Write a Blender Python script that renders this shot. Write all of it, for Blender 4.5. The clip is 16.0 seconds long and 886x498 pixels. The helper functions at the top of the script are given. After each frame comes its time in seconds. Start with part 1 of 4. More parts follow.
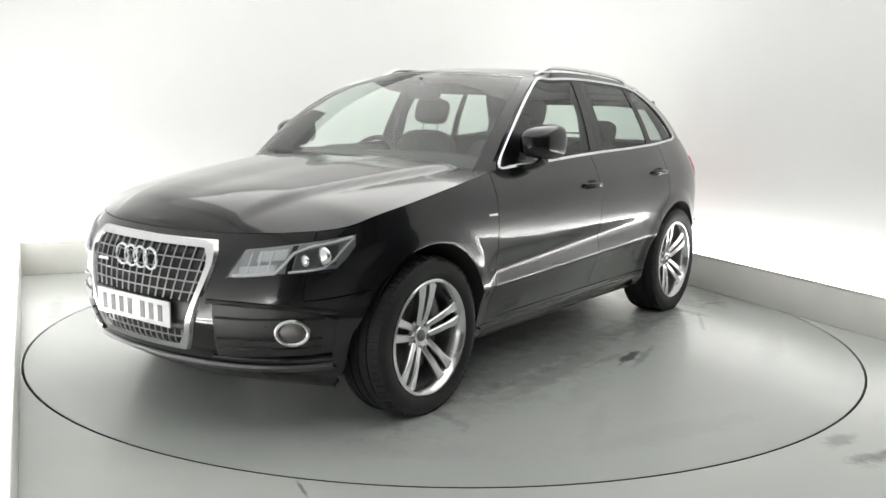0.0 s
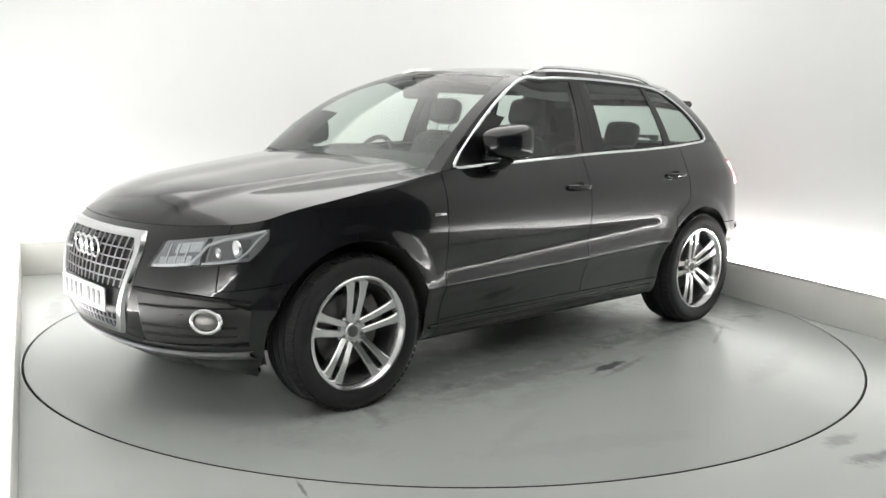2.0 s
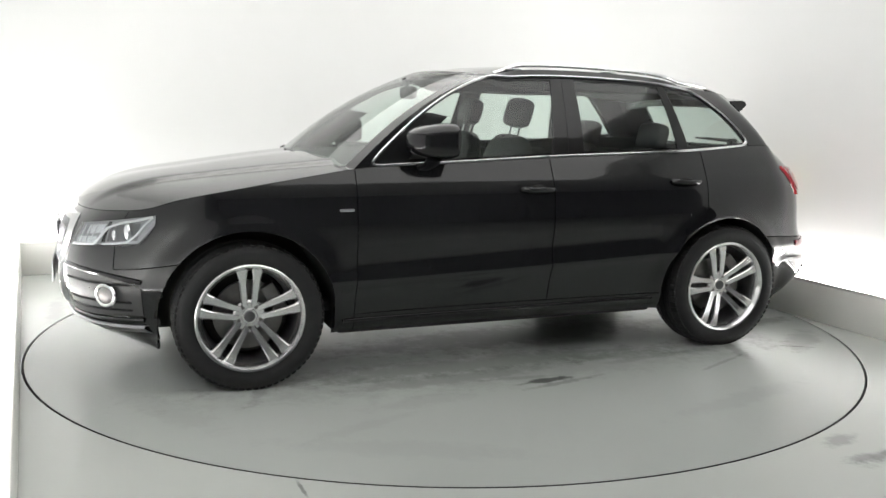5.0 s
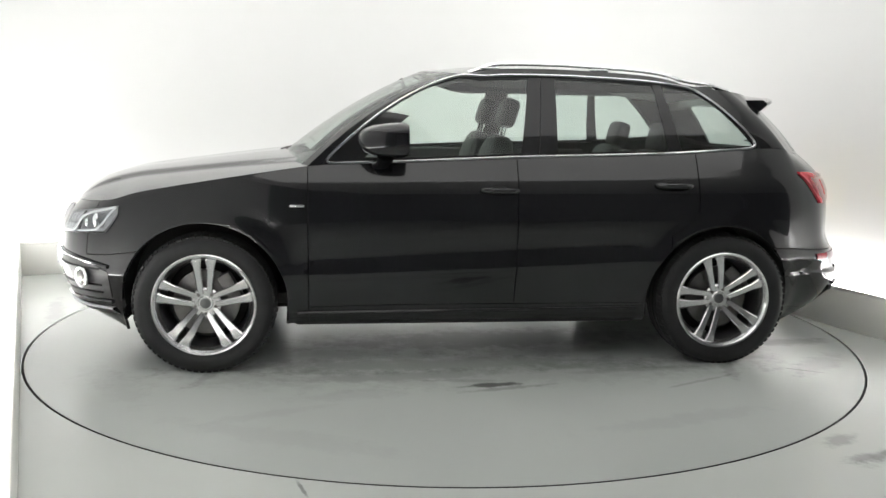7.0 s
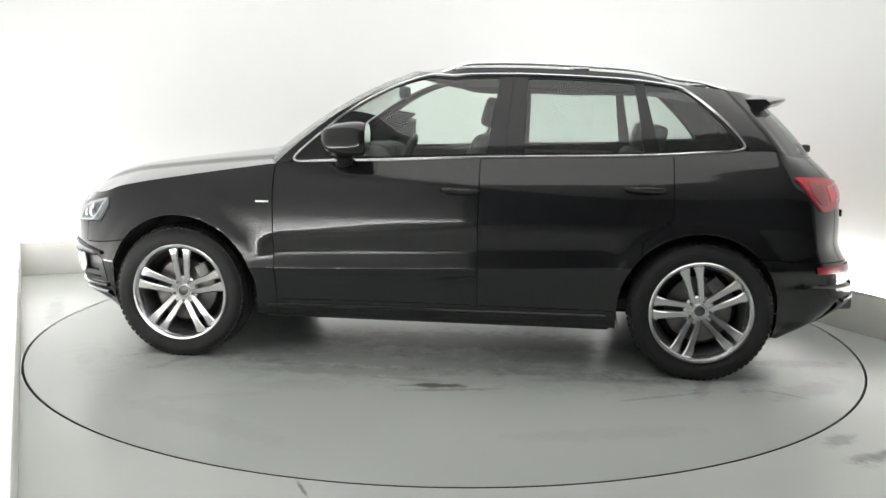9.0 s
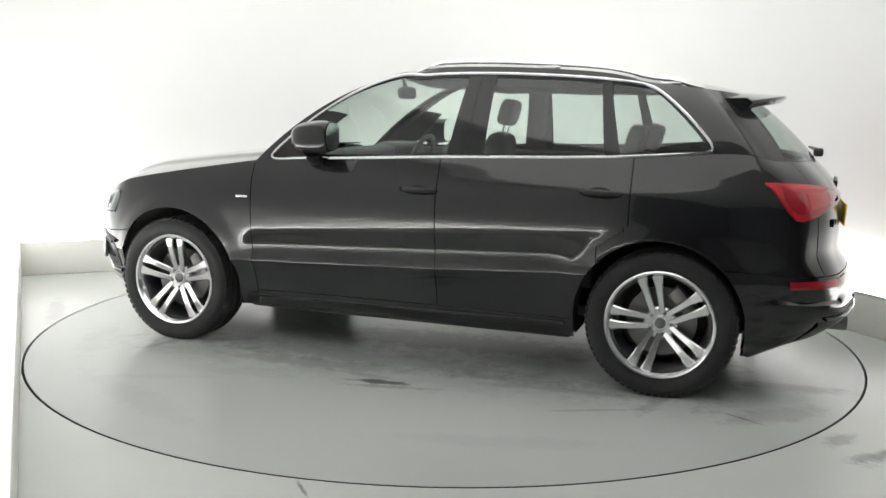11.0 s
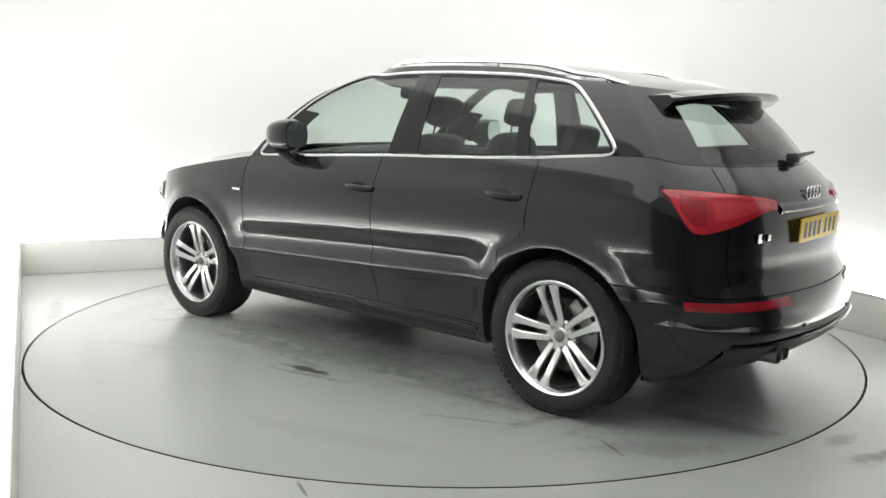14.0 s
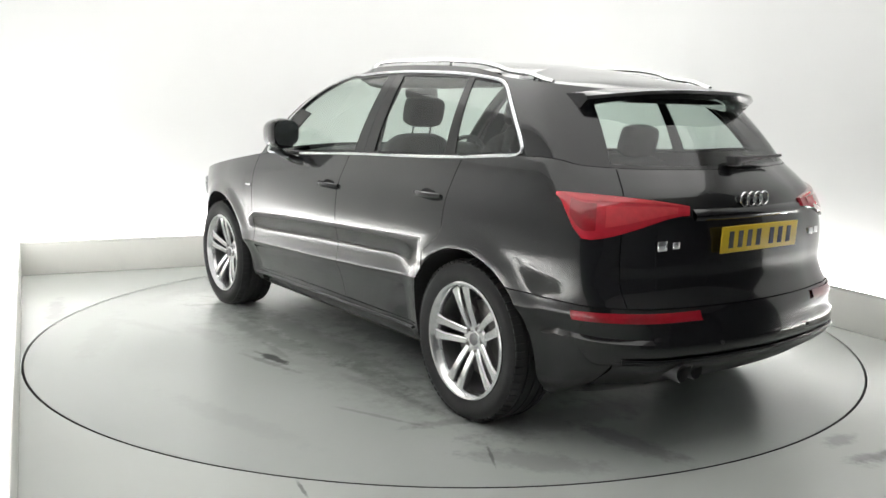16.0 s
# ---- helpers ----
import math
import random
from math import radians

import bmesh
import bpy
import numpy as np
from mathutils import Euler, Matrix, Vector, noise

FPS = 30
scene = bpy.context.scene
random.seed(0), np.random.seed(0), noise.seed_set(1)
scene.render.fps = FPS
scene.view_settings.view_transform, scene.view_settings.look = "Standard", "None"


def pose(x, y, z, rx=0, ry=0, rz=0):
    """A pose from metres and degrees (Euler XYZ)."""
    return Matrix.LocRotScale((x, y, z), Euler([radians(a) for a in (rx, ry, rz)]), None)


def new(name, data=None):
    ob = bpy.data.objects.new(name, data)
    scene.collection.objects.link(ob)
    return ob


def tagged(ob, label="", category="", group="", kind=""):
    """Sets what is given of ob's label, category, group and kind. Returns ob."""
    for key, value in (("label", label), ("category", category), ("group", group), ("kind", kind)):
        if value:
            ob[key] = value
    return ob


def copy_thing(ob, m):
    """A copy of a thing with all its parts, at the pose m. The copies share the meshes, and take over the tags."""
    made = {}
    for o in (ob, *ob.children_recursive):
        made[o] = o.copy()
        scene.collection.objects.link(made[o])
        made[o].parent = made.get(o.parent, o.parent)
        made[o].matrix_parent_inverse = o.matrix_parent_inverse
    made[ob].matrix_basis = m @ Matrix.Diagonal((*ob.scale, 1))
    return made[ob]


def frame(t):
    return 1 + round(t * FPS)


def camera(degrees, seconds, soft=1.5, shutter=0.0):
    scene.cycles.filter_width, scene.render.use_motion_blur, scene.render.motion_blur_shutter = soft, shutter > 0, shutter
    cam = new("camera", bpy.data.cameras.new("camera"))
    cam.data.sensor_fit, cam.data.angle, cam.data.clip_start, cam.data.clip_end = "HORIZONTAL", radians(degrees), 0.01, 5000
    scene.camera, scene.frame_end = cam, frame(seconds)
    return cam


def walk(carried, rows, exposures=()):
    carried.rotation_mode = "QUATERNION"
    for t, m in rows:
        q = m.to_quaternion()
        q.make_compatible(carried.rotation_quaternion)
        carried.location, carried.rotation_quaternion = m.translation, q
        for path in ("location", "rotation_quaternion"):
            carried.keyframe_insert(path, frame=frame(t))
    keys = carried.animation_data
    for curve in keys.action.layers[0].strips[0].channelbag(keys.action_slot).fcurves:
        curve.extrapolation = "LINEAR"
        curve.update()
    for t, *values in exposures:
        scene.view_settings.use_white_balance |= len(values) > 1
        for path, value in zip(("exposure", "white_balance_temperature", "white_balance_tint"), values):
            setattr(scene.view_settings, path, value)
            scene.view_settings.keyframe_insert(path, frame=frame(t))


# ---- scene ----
# ---- camera: it stands still beside the wall and looks across the turntable ----
TURN = [(0.0, 233.49), (0.5, 231.75), (1.0, 228.96), (1.5, 225.64), (2.0, 222.15), (2.5, 218.75), (3.0, 215.2), (3.5, 211.7),
        (4.0, 208.2), (5.2, 199.8), (6.5, 190.65), (7.0, 187.2), (7.5, 183.9), (8.0, 180.55), (8.5, 177.3), (9.0, 173.9),
        (10.2, 165.95), (11.5, 157.25), (12.0, 153.9), (12.5, 150.4), (13.0, 146.9), (13.5, 143.4), (14.0, 139.95),
        (14.5, 136.6), (15.0, 133.1), (15.5, 129.65), (16.0, 126.1)]
cam = camera(53.145, 16.0, soft=1.5)
HERE = pose(0, -5.564, 1.3905, 90 - 9.088, 0, 0.1814) @ pose(0, 0, 0, 0, 0, 0.974)
walk(cam, [(0.0, HERE), (16.0, HERE)])

# ---- world and light ----
world = bpy.data.worlds.new("world")
scene.world = world
world.use_nodes = True
world.node_tree.nodes["Background"].inputs[0].default_value = (0.6, 0.65, 0.7, 1)
world.node_tree.nodes["Background"].inputs[1].default_value = 0.2
scene.view_settings.exposure = -0.13
CEILING_GLOW = 1.2
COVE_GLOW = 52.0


# ---- materials ----
def material(name, colour, rough=0.5, metal=0.0, coat=0.0, vary=0.0, scale=8.0, bump=0.0, bump_scale=60.0, rough_vary=0.0, spec=0.5):
    m = bpy.data.materials.new(name)
    m.use_nodes = True
    t = m.node_tree
    b = t.nodes["Principled BSDF"]
    b.inputs["Base Color"].default_value = (*colour, 1)
    b.inputs["Roughness"].default_value = rough
    b.inputs["Metallic"].default_value = metal
    b.inputs["Coat Weight"].default_value = coat
    b.inputs["Coat Roughness"].default_value = 0.03
    b.inputs["Specular IOR Level"].default_value = spec
    co = t.nodes.new("ShaderNodeTexCoord")
    if vary or rough_vary:
        n1 = t.nodes.new("ShaderNodeTexNoise")
        n1.inputs["Scale"].default_value = scale
        n1.inputs["Detail"].default_value = 6
        t.links.new(co.outputs["Object"], n1.inputs["Vector"])
        if vary:
            mix = t.nodes.new("ShaderNodeMix")
            mix.data_type = "RGBA"
            mix.inputs[6].default_value = (*[c * (1 - vary) for c in colour], 1)
            mix.inputs[7].default_value = (*[min(1, c * (1 + vary)) for c in colour], 1)
            t.links.new(n1.outputs["Fac"], mix.inputs[0])
            t.links.new(mix.outputs[2], b.inputs["Base Color"])
        if rough_vary:
            mr = t.nodes.new("ShaderNodeMapRange")
            mr.inputs[3].default_value = max(0, rough - rough_vary)
            mr.inputs[4].default_value = rough + rough_vary
            t.links.new(n1.outputs["Fac"], mr.inputs[0])
            t.links.new(mr.outputs[0], b.inputs["Roughness"])
    if bump:
        n2 = t.nodes.new("ShaderNodeTexNoise")
        n2.inputs["Scale"].default_value = bump_scale
        n2.inputs["Detail"].default_value = 4
        t.links.new(co.outputs["Object"], n2.inputs["Vector"])
        bp = t.nodes.new("ShaderNodeBump")
        bp.inputs["Strength"].default_value = bump
        bp.inputs["Distance"].default_value = 0.01
        t.links.new(n2.outputs["Fac"], bp.inputs["Height"])
        t.links.new(bp.outputs["Normal"], b.inputs["Normal"])
    return m


def glow(name, colour, strength):
    m = bpy.data.materials.new(name)
    m.use_nodes = True
    b = m.node_tree.nodes["Principled BSDF"]
    b.inputs["Base Color"].default_value = (*colour, 1)
    b.inputs["Emission Color"].default_value = (*colour, 1)
    b.inputs["Emission Strength"].default_value = strength
    return m


def glass(name, tint, ior=1.5, rough=0.0):
    """A thin pane: tinted see-through with mirror gloss by Fresnel."""
    m = bpy.data.materials.new(name)
    m.use_nodes = True
    t = m.node_tree
    t.nodes.remove(t.nodes["Principled BSDF"])
    out = t.nodes["Material Output"]
    clear = t.nodes.new("ShaderNodeBsdfTransparent")
    clear.inputs[0].default_value = (*tint, 1)
    gloss = t.nodes.new("ShaderNodeBsdfGlossy")
    gloss.inputs["Roughness"].default_value = rough
    face = t.nodes.new("ShaderNodeLayerWeight")
    face.inputs[0].default_value = 0.5
    power = t.nodes.new("ShaderNodeMath")
    power.operation = "POWER"
    power.inputs[1].default_value = 4.5
    t.links.new(face.outputs["Facing"], power.inputs[0])
    fres = t.nodes.new("ShaderNodeMapRange")
    fres.inputs[3].default_value = 2 * ((ior - 1) / (ior + 1)) ** 2
    fres.inputs[4].default_value = 0.95
    t.links.new(power.outputs[0], fres.inputs[0])
    mix = t.nodes.new("ShaderNodeMixShader")
    t.links.new(fres.outputs[0], mix.inputs[0])
    t.links.new(clear.outputs[0], mix.inputs[1])
    t.links.new(gloss.outputs[0], mix.inputs[2])
    t.links.new(mix.outputs[0], out.inputs[0])
    return m


def marked_floor(name, colour, floor_marks, seed):
    """Glossy painted screed: cloudy grey-green paint, scuffs, worn patches and separate dark marks for dirt and painted
    shade (x, y, length, width, angle, dark).
    """
    m = material(name, colour, 0.3)
    t = m.node_tree
    b = t.nodes["Principled BSDF"]
    co = t.nodes.new("ShaderNodeTexCoord")
    shift = t.nodes.new("ShaderNodeVectorMath")
    shift.inputs[1].default_value = (seed, seed * 2.3, 0)
    t.links.new(co.outputs["Object"], shift.inputs[0])

    def noise_node(scale, detail, rough=0.55):
        n = t.nodes.new("ShaderNodeTexNoise")
        n.inputs["Scale"].default_value, n.inputs["Detail"].default_value, n.inputs["Roughness"].default_value = scale, detail, rough
        t.links.new(shift.outputs[0], n.inputs["Vector"])
        return n.outputs["Fac"]

    def ramp(src, lo, hi, a, z):
        r = t.nodes.new("ShaderNodeMapRange")
        r.interpolation_type = "SMOOTHSTEP"
        for k, v in zip((1, 2, 3, 4), (lo, hi, a, z)):
            r.inputs[k].default_value = v
        t.links.new(src, r.inputs[0])
        return r.outputs[0]

    def times(a, c):
        k = t.nodes.new("ShaderNodeMath")
        k.operation = "MULTIPLY"
        t.links.new(a, k.inputs[0])
        t.links.new(c, k.inputs[1])
        return k.outputs[0]

    value = ramp(noise_node(0.8, 1, 0.4), 0.2, 0.8, 0.94, 1.04)
    rag = noise_node(9, 6, 0.7)
    sep = t.nodes.new("ShaderNodeSeparateXYZ")
    t.links.new(co.outputs["Object"], sep.inputs[0])
    for x, y, ln, wd, ang, dark in floor_marks:
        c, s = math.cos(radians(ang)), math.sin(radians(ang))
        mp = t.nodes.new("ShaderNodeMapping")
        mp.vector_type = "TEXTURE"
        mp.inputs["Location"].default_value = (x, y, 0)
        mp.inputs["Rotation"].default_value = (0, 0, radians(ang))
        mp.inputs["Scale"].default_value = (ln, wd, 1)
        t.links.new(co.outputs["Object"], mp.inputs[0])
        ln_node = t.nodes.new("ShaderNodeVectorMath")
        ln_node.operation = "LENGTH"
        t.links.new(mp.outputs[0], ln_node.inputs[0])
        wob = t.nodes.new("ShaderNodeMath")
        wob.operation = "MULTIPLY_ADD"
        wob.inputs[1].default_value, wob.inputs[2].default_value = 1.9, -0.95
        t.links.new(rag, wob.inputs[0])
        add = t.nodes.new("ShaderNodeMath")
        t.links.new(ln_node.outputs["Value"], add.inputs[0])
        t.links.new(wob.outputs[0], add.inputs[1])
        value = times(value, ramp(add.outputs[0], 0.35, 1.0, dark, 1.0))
    scaled = t.nodes.new("ShaderNodeVectorMath")
    scaled.operation = "SCALE"
    scaled.inputs[0].default_value = colour
    t.links.new(value, scaled.inputs["Scale"])
    t.links.new(scaled.outputs[0], b.inputs["Base Color"])
    b.inputs["Roughness"].default_value = 0.25
    return m


PAINT = material("black_paint", (0.0065, 0.0065, 0.0078), 0.22, coat=1.0, rough_vary=0.03, scale=3, spec=0.15)
PAINT.node_tree.nodes["Principled BSDF"].inputs["Coat Roughness"].default_value = 0.055
GLOSS_BLACK = material("gloss_black", (0.008, 0.008, 0.009), 0.3, coat=0.8, spec=0.1)
PLASTIC = material("black_plastic", (0.024, 0.024, 0.025), 0.42, vary=0.2, scale=30, bump=0.08, bump_scale=400)
GRILLE_BLACK = material("grille_black", (0.008, 0.008, 0.008), 0.8)
GRILLE_SILVER = material("grille_silver", (0.42, 0.42, 0.43), 0.35, 0.9, vary=0.1, scale=30)
LAMP_INSIDE = material("lamp_inside", (0.30, 0.30, 0.31), 0.3, 0.7, vary=0.3, scale=45)
LINER = material("liner_black", (0.020, 0.020, 0.020), 0.85, vary=0.2, scale=20)
CHROME = material("chrome", (0.82, 0.83, 0.84), 0.12, 1.0, rough_vary=0.04)
SATIN = material("satin_silver", (0.80, 0.805, 0.815), 0.2, 1.0, vary=0.05, scale=20, rough_vary=0.05)
ALLOY = material("alloy", (0.74, 0.74, 0.75), 0.17, 0.95, vary=0.08, scale=14, rough_vary=0.07)
ALLOY_DARK = material("alloy_dark", (0.16, 0.16, 0.165), 0.4, 0.8, vary=0.15, scale=14)
RUBBER = material("rubber", (0.019, 0.019, 0.020), 0.62, spec=0.3, vary=0.3, scale=16, bump=0.12, bump_scale=120)
BRAKE = material("brake_iron", (0.17, 0.165, 0.16), 0.38, 0.85, vary=0.25, scale=25)
GLASS_CLEAR = glass("window_glass", (0.83, 0.90, 0.86), 1.5)
GLASS_DARK = glass("rear_glass", (0.70, 0.77, 0.735), 1.5)
LAMP_GLASS = glass("lamp_cover", (0.93, 0.95, 0.96), 1.48)
RED_GLASS = material("red_lens", (0.55, 0.018, 0.035), 0.1, coat=1.0, vary=0.25, scale=22)
RED_DEEP = material("red_reflector", (0.32, 0.006, 0.016), 0.2, coat=1.0, vary=0.2, scale=40)
RED_PALE = material("red_lamp_core", (0.62, 0.035, 0.05), 0.18, coat=0.8, vary=0.2, scale=30)
LEATHER = material("black_leather", (0.022, 0.022, 0.024), 0.48, vary=0.25, scale=12, bump=0.15, bump_scale=180)
TRIM_DARK = material("cabin_trim", (0.026, 0.026, 0.028), 0.6, vary=0.2, scale=14, bump=0.1, bump_scale=220)
HEADLINER = material("headliner", (0.30, 0.30, 0.29), 0.9, vary=0.08, scale=60)
PLATE_WHITE = material("plate_white", (0.62, 0.63, 0.64), 0.35, vary=0.04, scale=18)
PLATE_YELLOW = material("plate_yellow", (0.80, 0.56, 0.03), 0.35, vary=0.05, scale=18)
INK = material("plate_ink", (0.05, 0.05, 0.05), 0.4)
SILVER_LENS = material("lamp_bowl", (0.75, 0.76, 0.78), 0.16, 1.0, vary=0.08, scale=40)
WALL = material("white_wall", (0.86, 0.865, 0.86), 0.75, vary=0.02, scale=1.3, bump=0.04, bump_scale=30)
SKIRT = material("skirting_paint", (0.84, 0.835, 0.80), 0.5, vary=0.06, scale=3.5, bump=0.06, bump_scale=25)
DARK_WALL = material("dark_wall_grey", (0.27, 0.275, 0.285), 0.6, vary=0.12, scale=2)
PIT = material("pit_dark", (0.012, 0.012, 0.012), 0.8, vary=0.3, scale=12)
FLOOR_STAINS = [(1.72, -1.90, 0.16, 0.06, 40, 0.70), (1.80, -2.08, 0.22, 0.06, 20, 0.66), (2.0, -2.0, 0.4, 0.09, 30, 0.72), (-0.51, -2.50, 0.12, 0.012, -66, 0.5),
                (2.75, -1.2, 0.5, 0.10, -60, 0.75), (-2.6, 0.2, 0.5, 0.08, 110, 0.85)]
# three long bands along the car: tyre smears, painted darker for its weak shadow
TABLE_STAINS_SHADE = [(-0.10, 1.245, 0.20, 0.045, 6, 0.30), (0.25, 1.05, 0.8, 0.12, 4, 0.80), (-0.75, 0.95, 0.6, 0.1, -5, 0.82),
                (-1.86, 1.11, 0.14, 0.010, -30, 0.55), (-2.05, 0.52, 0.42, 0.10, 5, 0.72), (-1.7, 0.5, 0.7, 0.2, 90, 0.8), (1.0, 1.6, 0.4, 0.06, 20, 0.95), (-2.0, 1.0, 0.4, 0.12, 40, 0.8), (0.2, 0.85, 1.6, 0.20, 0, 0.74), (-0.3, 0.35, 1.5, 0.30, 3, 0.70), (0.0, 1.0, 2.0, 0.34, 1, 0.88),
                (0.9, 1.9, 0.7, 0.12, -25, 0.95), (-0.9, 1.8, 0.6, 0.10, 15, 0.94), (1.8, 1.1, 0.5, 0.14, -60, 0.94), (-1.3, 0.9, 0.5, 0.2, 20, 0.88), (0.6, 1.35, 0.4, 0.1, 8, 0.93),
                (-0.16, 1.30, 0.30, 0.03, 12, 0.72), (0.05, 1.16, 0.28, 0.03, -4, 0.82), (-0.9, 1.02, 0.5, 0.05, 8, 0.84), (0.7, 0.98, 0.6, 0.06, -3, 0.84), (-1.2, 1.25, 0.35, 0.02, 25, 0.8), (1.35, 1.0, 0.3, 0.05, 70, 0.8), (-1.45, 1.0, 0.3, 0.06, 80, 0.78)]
FLOOR_PAINT = marked_floor("floor_paint", (0.52, 0.543, 0.52), FLOOR_STAINS, 3.0)
TABLE_PAINT = marked_floor("turntable_paint", (0.435, 0.459, 0.440), TABLE_STAINS_SHADE, 11.0)
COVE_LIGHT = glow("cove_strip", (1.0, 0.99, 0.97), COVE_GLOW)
CEILING_LIGHT = glow("ceiling_diffuser", (1.0, 0.995, 0.975), CEILING_GLOW)


# ---- building blocks ----
def mesh_of(name, verts, faces, mat, parent=None, label="", smooth=True):
    me = bpy.data.meshes.new(name)
    me.from_pydata([tuple(map(float, v)) for v in verts], [], [tuple(map(int, f)) for f in faces])
    if smooth:
        me.shade_smooth()
    me.materials.append(mat)
    me.update()
    ob = new(name, me)
    if parent:
        ob.parent = parent
    if label:
        ob["label"] = label
    return ob


def part(name, bm, mat, parent, label="", smooth=True, angle=35):
    """Links a bmesh as one mesh under a thing or a part; edges sharper than the angle stay sharp."""
    bmesh.ops.recalc_face_normals(bm, faces=bm.faces)
    if smooth:
        for f in bm.faces:
            f.smooth = True
        for e in bm.edges:
            e.smooth = len(e.link_faces) == 2 and e.calc_face_angle(0) < radians(angle)
    me = bpy.data.meshes.new(name)
    bm.to_mesh(me)
    bm.free()
    me.materials.append(mat)
    ob = new(name, me)
    if parent:
        ob.parent = parent
    if label:
        ob["label"] = label
    return ob


def box(bm, centre, size, bevel=0.0, turn=None, segments=2):
    m = Matrix.Translation(centre) @ (turn or Matrix()) @ Matrix.Diagonal((*size, 1))
    made = bmesh.ops.create_cube(bm, size=1, matrix=m)
    if bevel:
        edges = {e for v in made["verts"] for e in v.link_edges}
        bmesh.ops.bevel(bm, geom=list(edges), offset=bevel, segments=segments, profile=0.5, affect="EDGES")
    return bm


def tube(bm, path, radius, sides=8, closed=False, flat=1.0, up=(0, 0, 1)):
    """A tube along a path; radius may be a number or one for each point; flat squashes it along up."""
    pts = [Vector(q) for q in path]
    n = len(pts)
    rings = []
    for i, q in enumerate(pts):
        a = pts[(i - 1) % n] if closed or i else q
        c = pts[(i + 1) % n] if closed or i < n - 1 else q
        d = (c - a).normalized()
        side = d.cross(Vector(up))
        side = side.normalized() if side.length > 1e-4 else Vector((1, 0, 0))
        top = side.cross(d).normalized()
        r = radius[i] if isinstance(radius, (list, tuple)) else radius
        rings.append([bm.verts.new(q + side * (r * math.cos(k * 2 * math.pi / sides)) + top * (r * flat * math.sin(k * 2 * math.pi / sides))) for k in range(sides)])
    for i in range(n if closed else n - 1):
        a, c = rings[i], rings[(i + 1) % n]
        for k in range(sides):
            bm.faces.new((a[k], a[(k + 1) % sides], c[(k + 1) % sides], c[k]))
    if not closed:
        bm.faces.new(rings[0])
        bm.faces.new(rings[-1][::-1])
    return bm


def lathe(bm, profile, steps=64, axis="y", centre=(0, 0, 0), close=False):
    """Turns a profile of (radius, along) round an axis."""
    rings = []
    for k in range(steps):
        a = 2 * math.pi * k / steps
        row = []
        for r, h in profile:
            c, s = r * math.cos(a), r * math.sin(a)
            q = (c, h, s) if axis == "y" else ((h, c, s) if axis == "x" else (c, s, h))
            row.append(bm.verts.new(Vector(q) + Vector(centre)))
        rings.append(row)
    m = len(profile)
    for k in range(steps):
        a, c = rings[k], rings[(k + 1) % steps]
        for i in range(m if close else m - 1):
            j = (i + 1) % m
            bm.faces.new((a[i], a[j], c[j], c[i]))
    return bm


def prism(bm, outline, depth, bevel=0.0):
    """A plate with the outline given as 3D points, thickened by the vector depth."""
    d = Vector(depth)
    a = [bm.verts.new(Vector(q)) for q in outline]
    c = [bm.verts.new(Vector(q) + d) for q in outline]
    n = len(a)
    faces = [bm.faces.new(a), bm.faces.new(c[::-1])]
    for i in range(n):
        bm.faces.new((a[i], c[i], c[(i + 1) % n], a[(i + 1) % n]))
    if bevel:
        rim = [e for e in faces[1].edges]
        bmesh.ops.bevel(bm, geom=rim, offset=bevel, segments=2, profile=0.5, affect="EDGES")
    return bm


def spline(ts, vs):
    """A smooth curve through the values vs at ts."""
    ts, vs = np.array(ts, float), np.array(vs, float)
    d = np.diff(vs) / np.diff(ts)
    m = np.zeros(len(ts))
    h = np.diff(ts)
    m[1:-1] = (d[:-1] * h[1:] + d[1:] * h[:-1]) / (h[1:] + h[:-1])
    m[0], m[-1] = d[0], d[-1]

    def f(t):
        t = np.asarray(t, float)
        i = np.clip(np.searchsorted(ts, t, side="right") - 1, 0, len(ts) - 2)
        k = np.clip((t - ts[i]) / h[i], 0, 1)
        return (vs[i] * (1 + 2 * k) * (1 - k) ** 2 + vs[i + 1] * k * k * (3 - 2 * k) + h[i] * (m[i] * k * (1 - k) ** 2 - m[i + 1] * k * k * (1 - k)))
    return f


def keyed(pairs):
    pairs = sorted(pairs)
    return spline([q[0] for q in pairs], [q[1] for q in pairs])


# ---- the studio: a long white bay, turned 24 degrees from the view ----
BAY = pose(0, 0, 0, 0, 0, 24)
WEST, EAST, FAR, NEAR, HIGH = -2.535, 2.425, 2.65, -7.2, 3.3
TABLE_R = 2.465
COVE = 0.12


ASKEW = BAY @ pose(WEST, FAR, 0) @ pose(0, 0, 0, 0, 0, 1.3) @ pose(-WEST, -FAR, 0)


def wall(name, centre, size, mat=WALL):
    bm = bmesh.new()
    box(bm, centre, size)
    bm.transform(ASKEW if "left" in name else BAY)
    ob = part(name, bm, mat, None, smooth=False)
    return tagged(ob, kind="structure")


